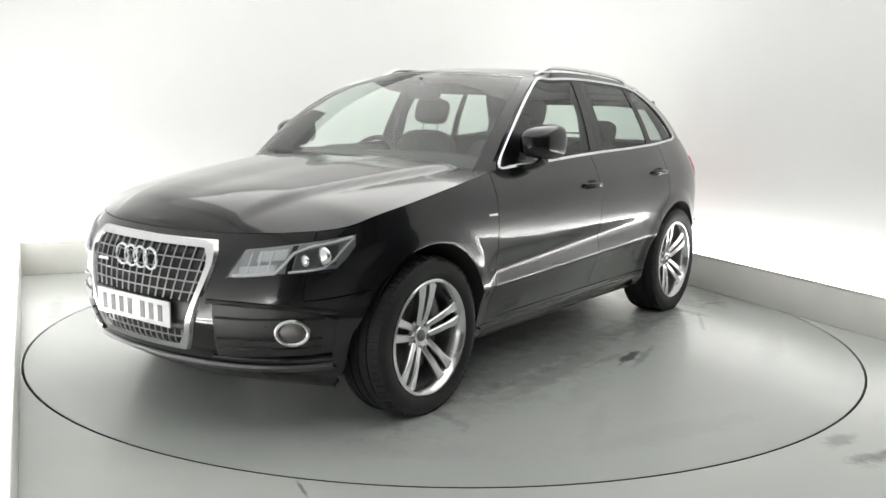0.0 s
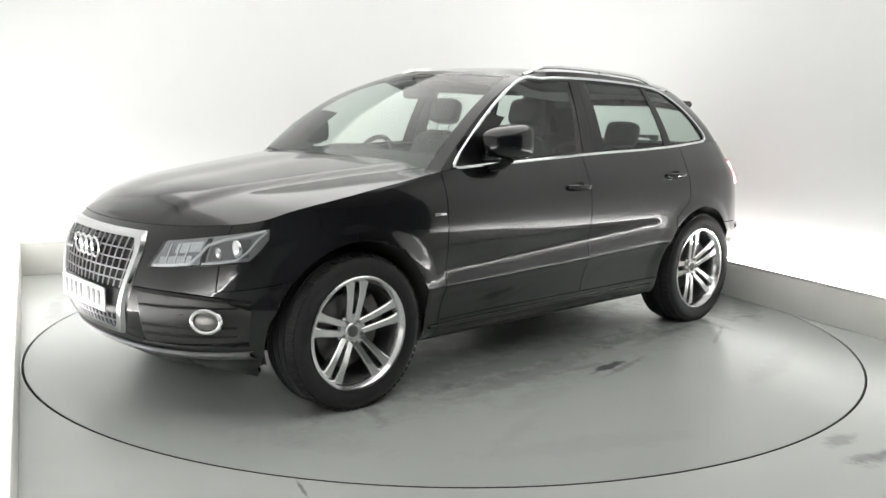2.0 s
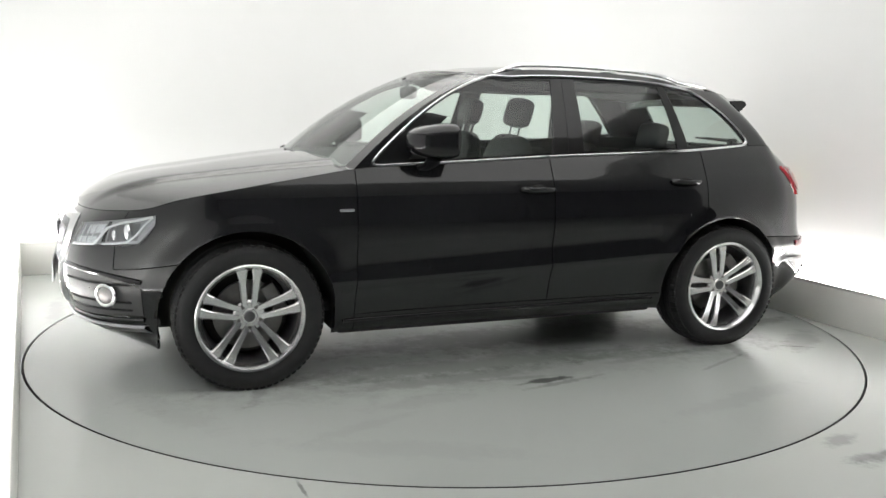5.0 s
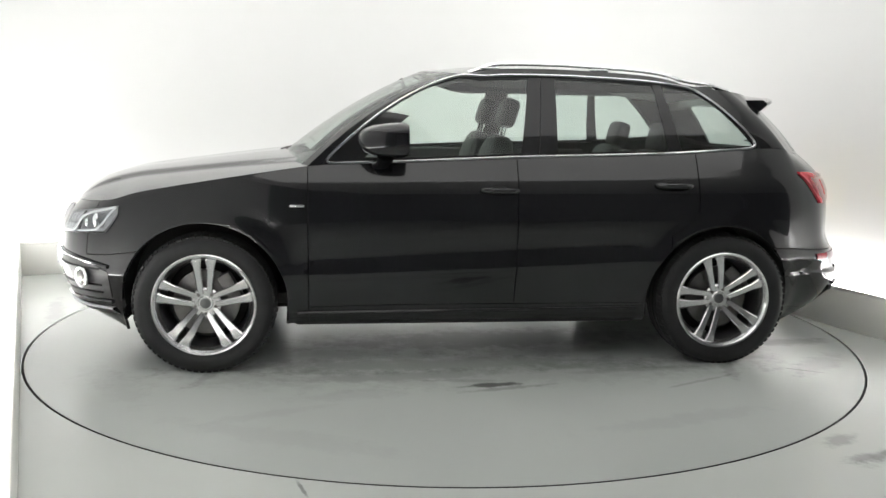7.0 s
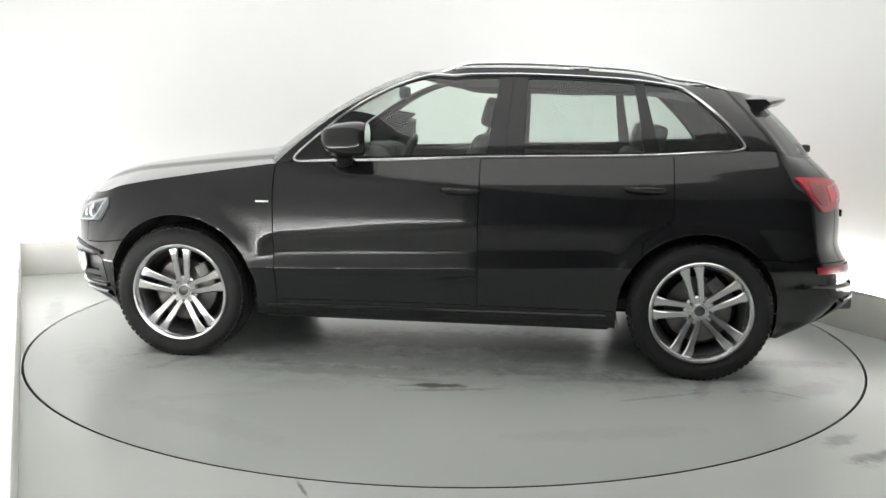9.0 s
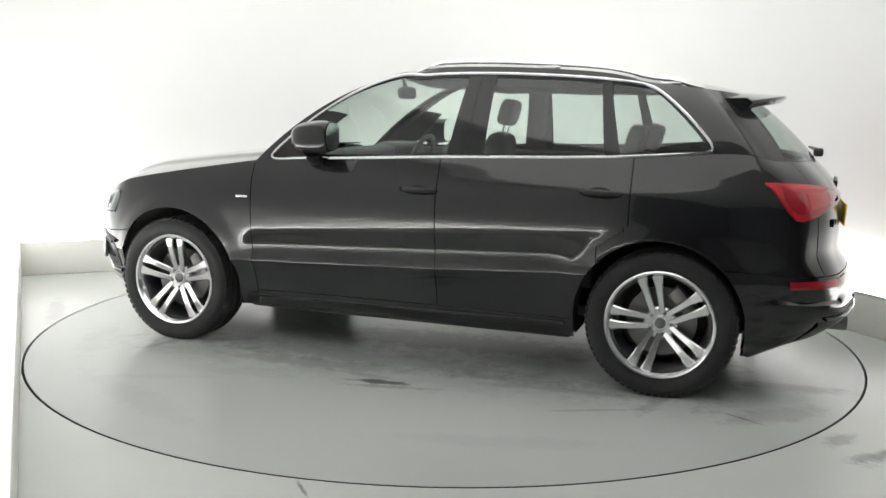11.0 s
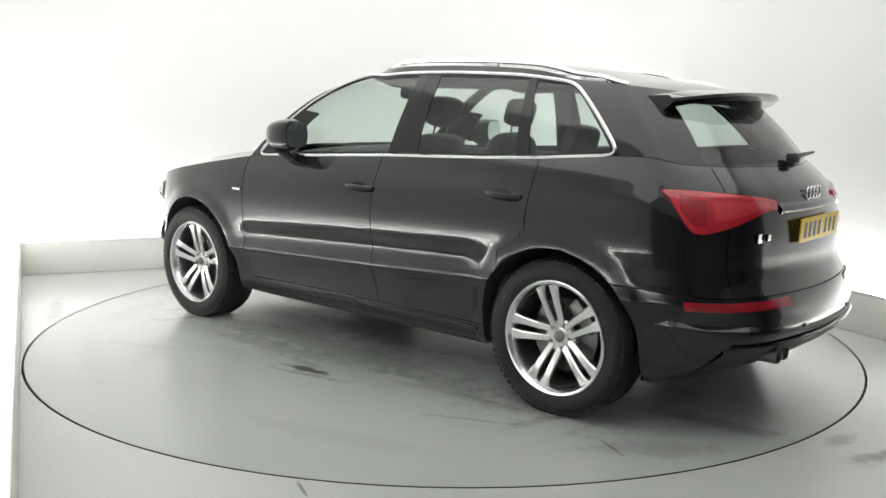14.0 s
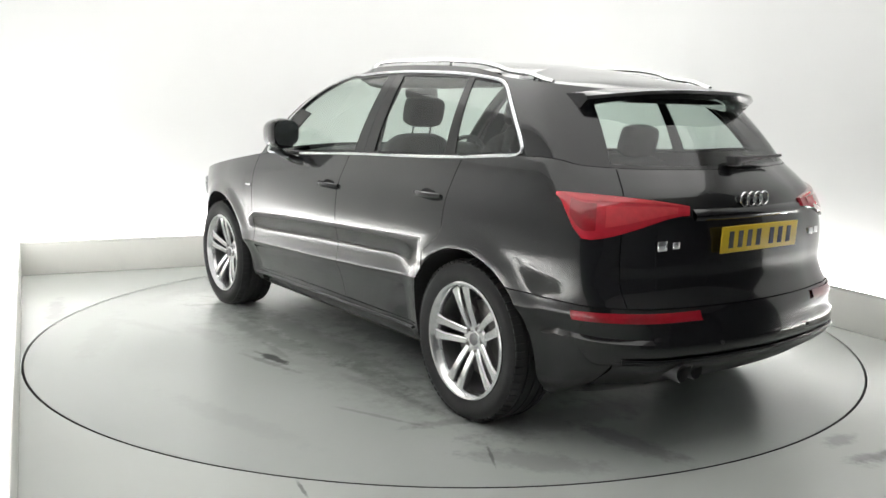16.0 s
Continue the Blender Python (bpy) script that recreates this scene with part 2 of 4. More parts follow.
def build_room():
    ring = 160
    # floor with a round hole for the turntable
    bm = bmesh.new()
    inner = [bm.verts.new((TABLE_R * math.cos(2 * math.pi * k / ring) * 1.002, TABLE_R * math.sin(2 * math.pi * k / ring) * 1.002, 0)) for k in range(ring)]
    lip = [bm.verts.new((v.co.x, v.co.y, -0.06)) for v in inner]
    outer = []
    for k in range(ring):
        a = 2 * math.pi * k / ring
        c, s = math.cos(a), math.sin(a)
        reach = min(((EAST if c > 0 else -WEST) + 0.25) / max(abs(c), 1e-6), ((FAR if s > 0 else -NEAR) + 0.25) / max(abs(s), 1e-6))
        outer.append((reach * c, reach * s))
    outer = [bm.verts.new(BAY @ Vector((*q, 0))) for q in outer]
    # the inner ring follows the bay's turn, so that both rings share their angles
    for k, v in enumerate(inner):
        a = 2 * math.pi * k / ring + radians(24)
        v.co = Vector((TABLE_R * 1.002 * math.cos(a), TABLE_R * 1.002 * math.sin(a), 0))
        lip[k].co = v.co + Vector((0, 0, -0.06))
    for k in range(ring):
        j = (k + 1) % ring
        bm.faces.new((inner[k], outer[k], outer[j], inner[j]))
        bm.faces.new((inner[k], inner[j], lip[j], lip[k]))
    tagged(part("floor", bm, FLOOR_PAINT, None, angle=30), "glossy grey painted studio floor with dirt marks", "floor", kind="structure")
    # dark bottom of the joint round the turntable
    bm = bmesh.new()
    lathe(bm, [(TABLE_R - 0.08, -0.05), (TABLE_R + 0.03, -0.05)], ring, "z")
    tagged(part("turntable_pit", bm, PIT, None), "dark joint round the turntable", "floor joint", kind="structure")
    w, d = EAST - WEST, FAR - NEAR
    mx, my = (EAST + WEST) / 2, (FAR + NEAR) / 2
    tagged(wall("wall_far", (mx, FAR + COVE + 0.1, HIGH / 2), (w + 0.64, 0.2, HIGH)), "plain white studio end wall", "wall")
    dark_v = -4.0
    tagged(wall("wall_left", (WEST - COVE - 0.1, (FAR + COVE + dark_v) / 2, HIGH / 2), (0.2, FAR + COVE - dark_v, HIGH)), "plain white studio side wall", "wall")
    # unseen near stretch of the wall, dark so that the car mirrors it dark
    tagged(wall("wall_left_near", (WEST - COVE - 0.1, (dark_v + NEAR) / 2, HIGH / 2), (0.2, dark_v - NEAR, HIGH), DARK_WALL), "dark grey unseen near wall added for the car's reflections", "wall")
    open_v = -2.95
    tagged(wall("wall_right", (EAST + COVE + 0.1, (FAR + COVE + open_v) / 2, HIGH / 2), (0.2, FAR + COVE - open_v, HIGH)), "plain white studio side wall", "wall")
    # past the right wall's end an unseen dark room, added for the car's reflections
    side = (EAST + COVE + 0.2 + 1.5, (open_v + NEAR) / 2)
    tagged(wall("wall_unseen_end", (side[0], open_v + 0.1, HIGH / 2), (3.0, 0.2, HIGH), DARK_WALL), "dark grey unseen wall added for the car's reflections", "wall")
    tagged(wall("wall_unseen_side", (EAST + 3.42, side[1], HIGH / 2), (0.2, open_v - NEAR, HIGH), DARK_WALL), "dark grey unseen wall added for the car's reflections", "wall")
    tagged(wall("wall_unseen_near", (side[0], NEAR - 0.1, HIGH / 2), (3.0, 0.2, HIGH), DARK_WALL), "dark grey unseen wall added for the car's reflections", "wall")
    tagged(wall("ceiling_unseen_side", (side[0], side[1], HIGH + 0.1), (3.0, open_v - NEAR, 0.2)), "white ceiling of the unseen side room", "ceiling")
    tagged(wall("floor_unseen_side", (EAST + 1.68, side[1], -0.054), (3.36, open_v - NEAR, 0.1), FLOOR_PAINT), "grey painted floor of the unseen side room", "floor")
    # plain unseen end wall behind the camera, dark for the paint's reflections
    tagged(wall("wall_near", (mx, NEAR - 0.1, HIGH / 2), (w + 0.4, 0.2, HIGH), DARK_WALL), "dark grey unseen wall behind, added for the car's reflections", "wall")
    tagged(wall("ceiling", (mx, my, HIGH + 0.1), (w + 0.64, d + 0.64, 0.2)), "white studio ceiling round the light panel", "ceiling")
    # the far corner is rounded off
    rad, cu, cv = 1.1, EAST + COVE - 0.002, FAR + COVE - 0.002
    bm = bmesh.new()
    arc = [(cu - rad + rad * math.cos(a), cv - rad + rad * math.sin(a)) for a in np.linspace(0, math.pi / 2, 25)]
    lower = [bm.verts.new((*q, 0.255)) for q in arc] + [bm.verts.new((cu, cv, 0.255))]
    upper = [bm.verts.new((*q, HIGH)) for q in arc] + [bm.verts.new((cu, cv, HIGH))]
    for i in range(26):
        j = (i + 1) % 26
        bm.faces.new((lower[i], lower[j], upper[j], upper[i]))
    bm.faces.new(lower)
    bm.faces.new(upper[::-1])
    bm.transform(BAY)
    tagged(part("wall_corner", bm, WALL, None), "rounded white studio wall corner", "wall", kind="structure")
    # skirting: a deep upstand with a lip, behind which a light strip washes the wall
    back = COVE
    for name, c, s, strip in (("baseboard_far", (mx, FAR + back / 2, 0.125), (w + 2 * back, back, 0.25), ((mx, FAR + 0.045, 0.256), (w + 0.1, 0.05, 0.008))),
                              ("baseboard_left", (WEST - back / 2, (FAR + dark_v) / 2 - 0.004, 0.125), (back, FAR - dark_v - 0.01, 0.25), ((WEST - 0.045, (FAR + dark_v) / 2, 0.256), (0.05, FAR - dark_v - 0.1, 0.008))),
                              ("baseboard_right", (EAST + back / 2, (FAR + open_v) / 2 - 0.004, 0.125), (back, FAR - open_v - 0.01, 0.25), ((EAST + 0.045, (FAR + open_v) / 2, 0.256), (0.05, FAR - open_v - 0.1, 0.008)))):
        bm = bmesh.new()
        box(bm, c, s, 0.006)
        lip_c = (c[0], FAR + 0.008, 0.258) if "far" in name else ((WEST - 0.008 if "left" in name else EAST + 0.008), c[1], 0.258)
        lip_s = (s[0] - 2 * back + 0.03, 0.016, 0.024) if "far" in name else (0.016, s[1], 0.024)
        box(bm, lip_c, lip_s, 0.004)
        bm.transform(ASKEW if "left" in name else BAY)
        board = tagged(part(name, bm, SKIRT, None), "pale grey painted skirting upstand along the wall", "skirting", kind="structure")
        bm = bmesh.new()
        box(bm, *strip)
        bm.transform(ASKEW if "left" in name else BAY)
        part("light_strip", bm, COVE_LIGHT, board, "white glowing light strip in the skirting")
    # softbox under the ceiling, over the turntable
    light = new("ceiling_light")
    light.matrix_basis = BAY
    lw, ll, lv = 4.3, 5.9, -0.5
    bm = bmesh.new()
    box(bm, (0, lv, HIGH - 0.16), (lw, ll, 0.02), 0.004)
    part("diffuser", bm, CEILING_LIGHT, light, "white glowing stretched diffuser")
    bm = bmesh.new()
    for c, s in (((-lw / 2 - 0.02, lv, HIGH - 0.09), (0.04, ll + 0.08, 0.18)), ((lw / 2 + 0.02, lv, HIGH - 0.09), (0.04, ll + 0.08, 0.18)),
                 ((0, lv - ll / 2 - 0.02, HIGH - 0.09), (lw, 0.04, 0.18)), ((0, lv + ll / 2 + 0.02, HIGH - 0.09), (lw, 0.04, 0.18))):
        box(bm, c, s, 0.004)
    part("frame", bm, WALL, light, "white softbox frame")
    tagged(light, "large white glowing softbox under the ceiling", "ceiling light")


def build_turntable():
    table = new("turntable")
    bm = bmesh.new()
    lathe(bm, [(0.0005, 0.0), (0.8, 0.0), (1.6, 0.0), (TABLE_R - 0.0085, 0.0), (TABLE_R - 0.0085, -0.045), (0.0005, -0.045)], 160, "z")
    part("deck", bm, TABLE_PAINT, table, "grey painted deck with scuffs and painted car shade", angle=30)
    # thin ring in the pit's dark colour, widens the joint line
    bm = bmesh.new()
    lathe(bm, [(TABLE_R - 0.008, -0.001), (TABLE_R - 0.006, -0.001), (TABLE_R - 0.005, -0.003), (TABLE_R - 0.005, -0.045), (TABLE_R - 0.008, -0.045)], 160, "z", close=True)
    part("edge_ring", bm, PIT, table, "dark steel edge ring that widens the joint line", angle=30)
    return tagged(table, "round grey painted turntable with scuffs, dirt marks and painted car shade", "turntable")


# ---- the car: x forward, y to its left, z up, origin between the axles on the ground ----
AXLE, WHEEL_Z, TYRE_R = 1.4035, 0.358, 0.365
ARCHES = ((1.405, 0.362, 0.428), (-1.385, 0.362, 0.412))
OUTLINE = [(2.292, 0.0), (2.28, 0.22), (2.243, 0.42), (2.165, 0.60), (2.035, 0.745), (1.86, 0.85), (1.62, 0.915), (1.3, 0.938), (0.7, 0.936),
           (0.0, 0.938), (-0.7, 0.94), (-1.3, 0.943), (-1.65, 0.925), (-1.9, 0.880), (-2.085, 0.810), (-2.215, 0.672), (-2.29, 0.425), (-2.322, 0.19), (-2.33, 0.0)]
scoop_in = keyed([(0.50, 0.0), (0.555, 0.0), (0.60, 0.0040), (0.635, 0.0085), (0.658, 0.0098), (0.68, 0.0080), (0.71, 0.0035), (0.735, 0.0006), (0.75, 0.0), (0.80, 0.0)])
front_back = keyed([(0.16, 0.34), (0.22, 0.20), (0.30, 0.075), (0.38, 0.03), (0.46, 0.008), (0.55, 0.0), (0.66, 0.012), (0.74, 0.032), (0.80, 0.06), (0.85, 0.10), (0.90, 0.15), (1.0, 0.3)])
rear_back = keyed([(0.16, 0.44), (0.22, 0.30), (0.30, 0.13), (0.36, 0.05), (0.44, 0.0), (0.52, 0.010), (0.57, 0.024), (0.62, 0.046), (0.66, 0.070), (0.70, 0.088), (0.78, 0.094), (0.9, 0.100), (1.0, 0.122), (1.06, 0.150), (1.12, 0.205), (1.2, 0.29)])
rear_slope = keyed([(0.16, 0.40), (0.24, 0.20), (0.34, 0.06), (0.44, 0.01), (0.54, 0.02), (0.64, 0.05), (0.8, 0.085), (1.0, 0.125), (1.12, 0.205), (1.2, 0.29)])
side_in = keyed([(0.16, 0.12), (0.235, 0.120), (0.27, 0.096), (0.31, 0.082), (0.35, 0.076), (0.40, 0.066), (0.46, 0.050), (0.515, 0.0295), (0.546, 0.0150), (0.57, 0.0170), (0.61, 0.0180), (0.66, 0.0155), (0.72, 0.0120), (0.76, 0.0105),
                 (0.80, 0.0088), (0.85, 0.0105), (0.89, 0.0142), (0.93, 0.0200), (0.965, 0.0285), (1.0, 0.040), (1.06, 0.068), (1.12, 0.098), (1.17, 0.128), (1.22, 0.16)])
top_line = keyed([(-2.33, 1.15), (-2.1, 1.165), (-1.9, 1.185), (-1.7, 1.195), (-1.55, 1.19), (-1.19, 1.165), (-0.888, 1.152), (-0.286, 1.134), (0.316, 1.107), (0.83, 1.083), (1.1, 1.045), (1.4, 0.998), (1.7, 0.945), (1.9, 0.898), (2.1, 0.876), (2.292, 0.860)])
low_line = keyed([(-2.33, 0.20), (-1.9, 0.21), (-1.5, 0.24), (-1.0, 0.24), (1.0, 0.235), (1.4, 0.22), (1.8, 0.195), (2.292, 0.19)])


def smooth01(t):
    t = np.clip(t, 0, 1)
    return t * t * (3 - 2 * t)


def outline_curve():
    pts = np.array(OUTLINE)
    full = np.vstack([pts[3:0:-1] * (1, -1), pts, pts[-2:-5:-1] * (1, -1)])
    s = np.concatenate([[0], np.cumsum(np.hypot(*np.diff(full, axis=0).T))])
    return spline(s, full[:, 0]), spline(s, full[:, 1]), s[3], s[-4]


PLAN_X, PLAN_Y, S_NOSE, S_TAIL = outline_curve()


def s_at(x):
    """The place along the outline where it is at x."""
    a, c = S_NOSE, S_TAIL
    for _ in range(50):
        m = (a + c) / 2
        if float(PLAN_X(m)) > x:
            a = m
        else:
            c = m
    return (a + c) / 2


def shell(s, z):
    """The body's skin at s along the outline and height z, left half."""
    s, z = np.broadcast_arrays(np.asarray(s, float), np.asarray(z, float))
    X, Y = PLAN_X(s), PLAN_Y(s)
    wf, wr = smooth01((X - 1.72) / 0.5), smooth01((-X - 1.70) / 0.5)
    wy = smooth01(Y / 0.55)
    crease = 0.055 * np.clip((-0.25 - X) / 1.1, -1, 0.75)
    zz = z - crease * smooth01(1 - np.abs(z - 0.60) / 0.25) * 0.92
    inset = side_in(zz)
    inset = inset + 1.35 * scoop_in(zz) * smooth01((0.96 - X) / 0.13) * smooth01((X + 1.0) / 0.16) * (zz > 0.5) * (zz < 0.8)
    inset = inset * np.where(z < 0.5, 1 - 0.6 * np.clip(np.maximum(wf, wr), 0, 1), 1)
    y = Y - inset * wy
    for ax, az, ar in ARCHES:
        d = np.hypot(X - ax, (z - az) * 1.0) - ar
        y = y + 0.016 * smooth01(1 - d / 0.10) * (Y > 0.5)
    step = smooth01((0.86 - Y) / 0.16)
    x = X - wf * front_back(z) + wr * (step * rear_back(z) + (1 - step) * rear_slope(z))
    # the tail narrows above the bumper
    y = y * (1 - 0.006 * wr * smooth01((z - 0.56) / 0.2) - 0.008 * wr * smooth01((z - 0.75) / 0.4))
    return np.stack([x, y, z], -1)


def side_y(x, z):
    s = s_at(x)
    return float(shell(s, z)[1])


def front_point(y, z, out=0.0, lo=None):
    """The skin of the nose at y and z, shifted forward by out."""
    a, c = S_NOSE, s_at(1.3)
    for _ in range(40):
        m = (a + c) / 2
        if float(shell(m, z)[1]) < abs(y):
            a = m
        else:
            c = m
    q = shell((a + c) / 2, z)
    return Vector((q[0] + out, y, z))


def rear_point(y, z, out=0.0):
    a, c = s_at(-1.4), S_TAIL
    for _ in range(40):
        m = (a + c) / 2
        if float(shell(m, z)[1]) > abs(y):
            a = m
        else:
            c = m
    q = shell((a + c) / 2, z)
    return Vector((q[0] - out, y, z))


def side_point(x, z, out=0.0, sign=1):
    """The skin of the flank at x and z, shifted outwards by out. x is the true place."""
    a, c = S_NOSE, S_TAIL
    for _ in range(40):
        m = (a + c) / 2
        if float(shell(m, z)[0]) > x:
            a = m
        else:
            c = m
    q = shell((a + c) / 2, z)
    return Vector((q[0], sign * (q[1] + out), z))


MIRROR = Matrix.Diagonal((1, -1, 1, 1))


def grid_bm(P, keep, whole, gap=0.0025, flange=0.014):
    """A panel from the kept cells of the grid P; whole: joined with its mirror image. Its free edges get a fold inwards."""
    n, m = P.shape[:2]
    used = np.zeros((n, m), bool)
    cells = np.argwhere(keep)
    for di in (0, 1):
        for dj in (0, 1):
            used[cells[:, 0] + di, cells[:, 1] + dj] = True
    bm = bmesh.new()
    vs = {}
    for i, j in np.argwhere(used):
        vs[i, j] = bm.verts.new(P[i, j])
    for i, j in cells:
        q = [vs[i, j], vs[i + 1, j], vs[i + 1, j + 1], vs[i, j + 1]]
        bm.faces.new(q)
    if whole:
        dup = bmesh.ops.duplicate(bm, geom=list(bm.verts) + list(bm.edges) + list(bm.faces))
        made = [g for g in dup["geom"] if isinstance(g, bmesh.types.BMVert)]
        for v in made:
            v.co.y = -v.co.y
        bmesh.ops.reverse_faces(bm, faces=[g for g in dup["geom"] if isinstance(g, bmesh.types.BMFace)])
    bmesh.ops.remove_doubles(bm, verts=list(bm.verts), dist=0.0004)
    bmesh.ops.dissolve_degenerate(bm, edges=list(bm.edges), dist=0.0003)
    bmesh.ops.recalc_face_normals(bm, faces=list(bm.faces))
    # outward normals
    lean = sum(f.normal.dot(f.calc_center_median() - Vector((0, 0, 0.7))) * f.calc_area() for f in bm.faces)
    if lean < 0:
        bmesh.ops.reverse_faces(bm, faces=list(bm.faces))
    bm.normal_update()
    rim = [e for e in bm.edges if e.is_boundary]
    if flange:
        normals = {v: v.normal.copy() for e in rim for v in e.verts}
        for v in normals:
            inner = [e.other_vert(v).co for e in v.link_edges if not e.is_boundary]
            if inner and gap:
                d = sum(inner, Vector()) / len(inner) - v.co
                if d.length > 1e-5:
                    v.co += d.normalized() * min(gap, d.length * 0.4)
        ext = bmesh.ops.extrude_edge_only(bm, edges=rim)
        new_v = [g for g in ext["geom"] if isinstance(g, bmesh.types.BMVert)]
        for v in new_v:
            near = min((e.other_vert(v) for e in v.link_edges if e.other_vert(v) in normals), key=lambda o: (o.co - v.co).length, default=None)
            if near:
                v.co -= normals[near] * flange
    return bm


def panel(name, P, keep, mat, car, label="", whole=False, gap=0.0025, flange=0.014):
    """One panel, or the left and the right one of a pair."""
    bm = grid_bm(P, keep, whole, gap, flange)
    right = None
    if not whole:
        right = bm.copy()
        bmesh.ops.transform(right, matrix=MIRROR, verts=list(right.verts))
        bmesh.ops.reverse_faces(right, faces=list(right.faces))
    made = []
    for b in (bm, right):
        if b is None:
            continue
        for f in b.faces:
            f.smooth = True
        for e in b.edges:
            e.smooth = len(e.link_faces) == 2 and e.calc_face_angle(0) < radians(40)
        me = bpy.data.meshes.new(name)
        b.to_mesh(me)
        b.free()
        me.materials.append(mat)
        ob = new(name, me)
        ob.parent = car
        if label:
            ob["label"] = label
        made.append(ob)
    return made


def both(make):
    """Calls make for the left (1) and the right (-1) side."""
    return [make(1), make(-1)]


X_DOOR, X_MID, X_REAR = 0.87, -0.235, -1.085
S_DOOR, S_MID, S_REAR = s_at(X_DOOR), s_at(X_MID), s_at(X_REAR)


def shell_grid():
    marks = [S_NOSE, s_at(1.8), S_DOOR, S_MID, S_REAR, s_at(-1.78), S_TAIL]
    ss = []
    for a, c in zip(marks, marks[1:]):
        k = max(3, int((c - a) / 0.021))
        ss += list(np.linspace(a, c, k, endpoint=False))
    ss = np.array(ss + [S_TAIL])
    v = np.linspace(0, 1, 65)
    X = PLAN_X(ss)
    lo, hi = low_line(X), top_line(X)
    Z = lo[:, None] + (hi - lo)[:, None] * v[None]
    P = shell(ss[:, None], Z)
    return ss, v, P


def cut_arches(P):
    """Snaps the cells at the wheel arches to their circles and tells which cells stay."""
    x, z = P[..., 0], P[..., 2]
    keep = np.ones((P.shape[0] - 1, P.shape[1] - 1), bool)
    P = P.copy()
    for ax, az, ar in ARCHES:
        d = np.hypot(x - ax, z - az)
        inside = (d < ar) | ((np.abs(x - ax) < ar) & (z < az))
        four = inside[:-1, :-1] & inside[1:, :-1] & inside[:-1, 1:] & inside[1:, 1:]
        keep &= ~four
        for i, j in np.argwhere(inside):
            if z[i, j] < az:
                P[i, j, 0] = ax + math.copysign(ar, x[i, j] - ax)
            else:
                k = ar / max(d[i, j], 1e-6)
                P[i, j, 0], P[i, j, 2] = ax + (x[i, j] - ax) * k, az + (z[i, j] - az) * k
    return P, keep


def build_shell(car):
    ss, v, P0 = shell_grid()
    P, keep = cut_arches(P0)
    sc = (ss[:-1] + ss[1:]) / 2
    cx = PLAN_X(sc)[:, None] + 0 * v[None, :-1]
    cz = (P0[:-1, :-1, 2] + P0[1:, 1:, 2]) / 2
    cy = (P0[:-1, :-1, 1] + P0[1:, 1:, 1]) / 2
    S = sc[:, None] + 0 * cz
    front = S < S_DOOR
    row = ((v[:-1] + v[1:]) / 2)[None] + 0 * cz
    fb = front & (cx > 1.42) & (row < 0.60)
    fb |= front & (S < s_at(2.03))
    panel("front_bumper", P, keep & fb, PAINT, car, "glossy black front bumper", whole=True)
    panel("fender", P, keep & front & ~fb, PAINT, car, "glossy black front wing")
    sill = row < 0.105
    edge_s = S_REAR + 0.15 * smooth01((cz - 0.70) / 0.16)
    mid1, mid2 = (S >= S_DOOR) & (S < S_MID), (S >= S_MID) & (S < edge_s)
    panel("sill", P, keep & sill & (S >= S_DOOR) & (S < S_REAR + 0.15), PAINT, car, "black side sill")
    doors = panel("front_door", P, keep & mid1 & ~sill, PAINT, car, "glossy black front door")
    rears = panel("rear_door", P, keep & mid2 & ~sill, PAINT, car, "glossy black rear door")
    tail = (S >= edge_s) & ~(sill & (S < S_REAR + 0.15))
    rb = tail & (cx < -1.42) & (row < 0.437)
    gate = tail & ~rb & (S > s_at(-2.19))
    panel("rear_bumper", P, keep & rb, PAINT, car, "glossy black rear bumper", whole=True)
    tailgate = panel("tailgate", P, keep & gate, PAINT, car, "glossy black tailgate", whole=True)[0]
    panel("quarter_panel", P, keep & tail & ~rb & ~gate, PAINT, car, "glossy black rear quarter panel")
    # inner skin behind the joints and in the cabin
    mid = (P0[:, :, :] * np.array([0.985, 0.975, 1.0]))
    mid[..., 2] = 0.01 + P0[..., 2] * 0.985
    low = keep & (cz > 0.26)
    panel("inner_skin", cut_arches(mid)[0], low, LINER, car, "dull black inner panels", whole=True, flange=0, gap=0)
    # hood
    k = int(np.argmin(np.abs(ss - S_DOOR))) + 1
    edge = P0[:k, -1]
    zc = keyed([(1.0, 1.128), (1.12, 1.114), (1.3, 1.092), (1.63, 1.046), (1.956, 0.994), (2.06, 0.964), (2.13, 0.928), (2.2, 0.872)])
    u = np.linspace(0, 1, 30)
    frac = (edge[:, 0] - edge[-1, 0]) / (edge[0, 0] - edge[-1, 0])
    xc = 1.06 + (edge[0, 0] - 1.06) * frac
    H = np.zeros((k, len(u), 3))
    for j, w in enumerate(u):
        x = edge[:, 0] + (xc - edge[:, 0]) * w
        y = edge[:, 1] * (1 - w)
        rise = 1 - (1 - w) ** 2.3
        z = edge[:, 2] + (zc(xc) - edge[:, 2]) * rise
        ridge = 0.40 + 0.27 * np.clip((2.15 - x) / 1.2, 0, 1)
        z = z + 0.016 * smooth01((ridge - y) / 0.07 + 0.5) * smooth01((2.17 - x) / 0.25) * smooth01(w / 0.1) - 0.010 * smooth01((0.25 - y) / 0.3) * smooth01((2.17 - x) / 0.3)
        H[:, j] = np.stack([x, y, z], -1)
    panel("hood", H, np.ones((k - 1, len(u) - 1), bool), PAINT, car, "glossy black bonnet with two creases", whole=True, gap=0.001)
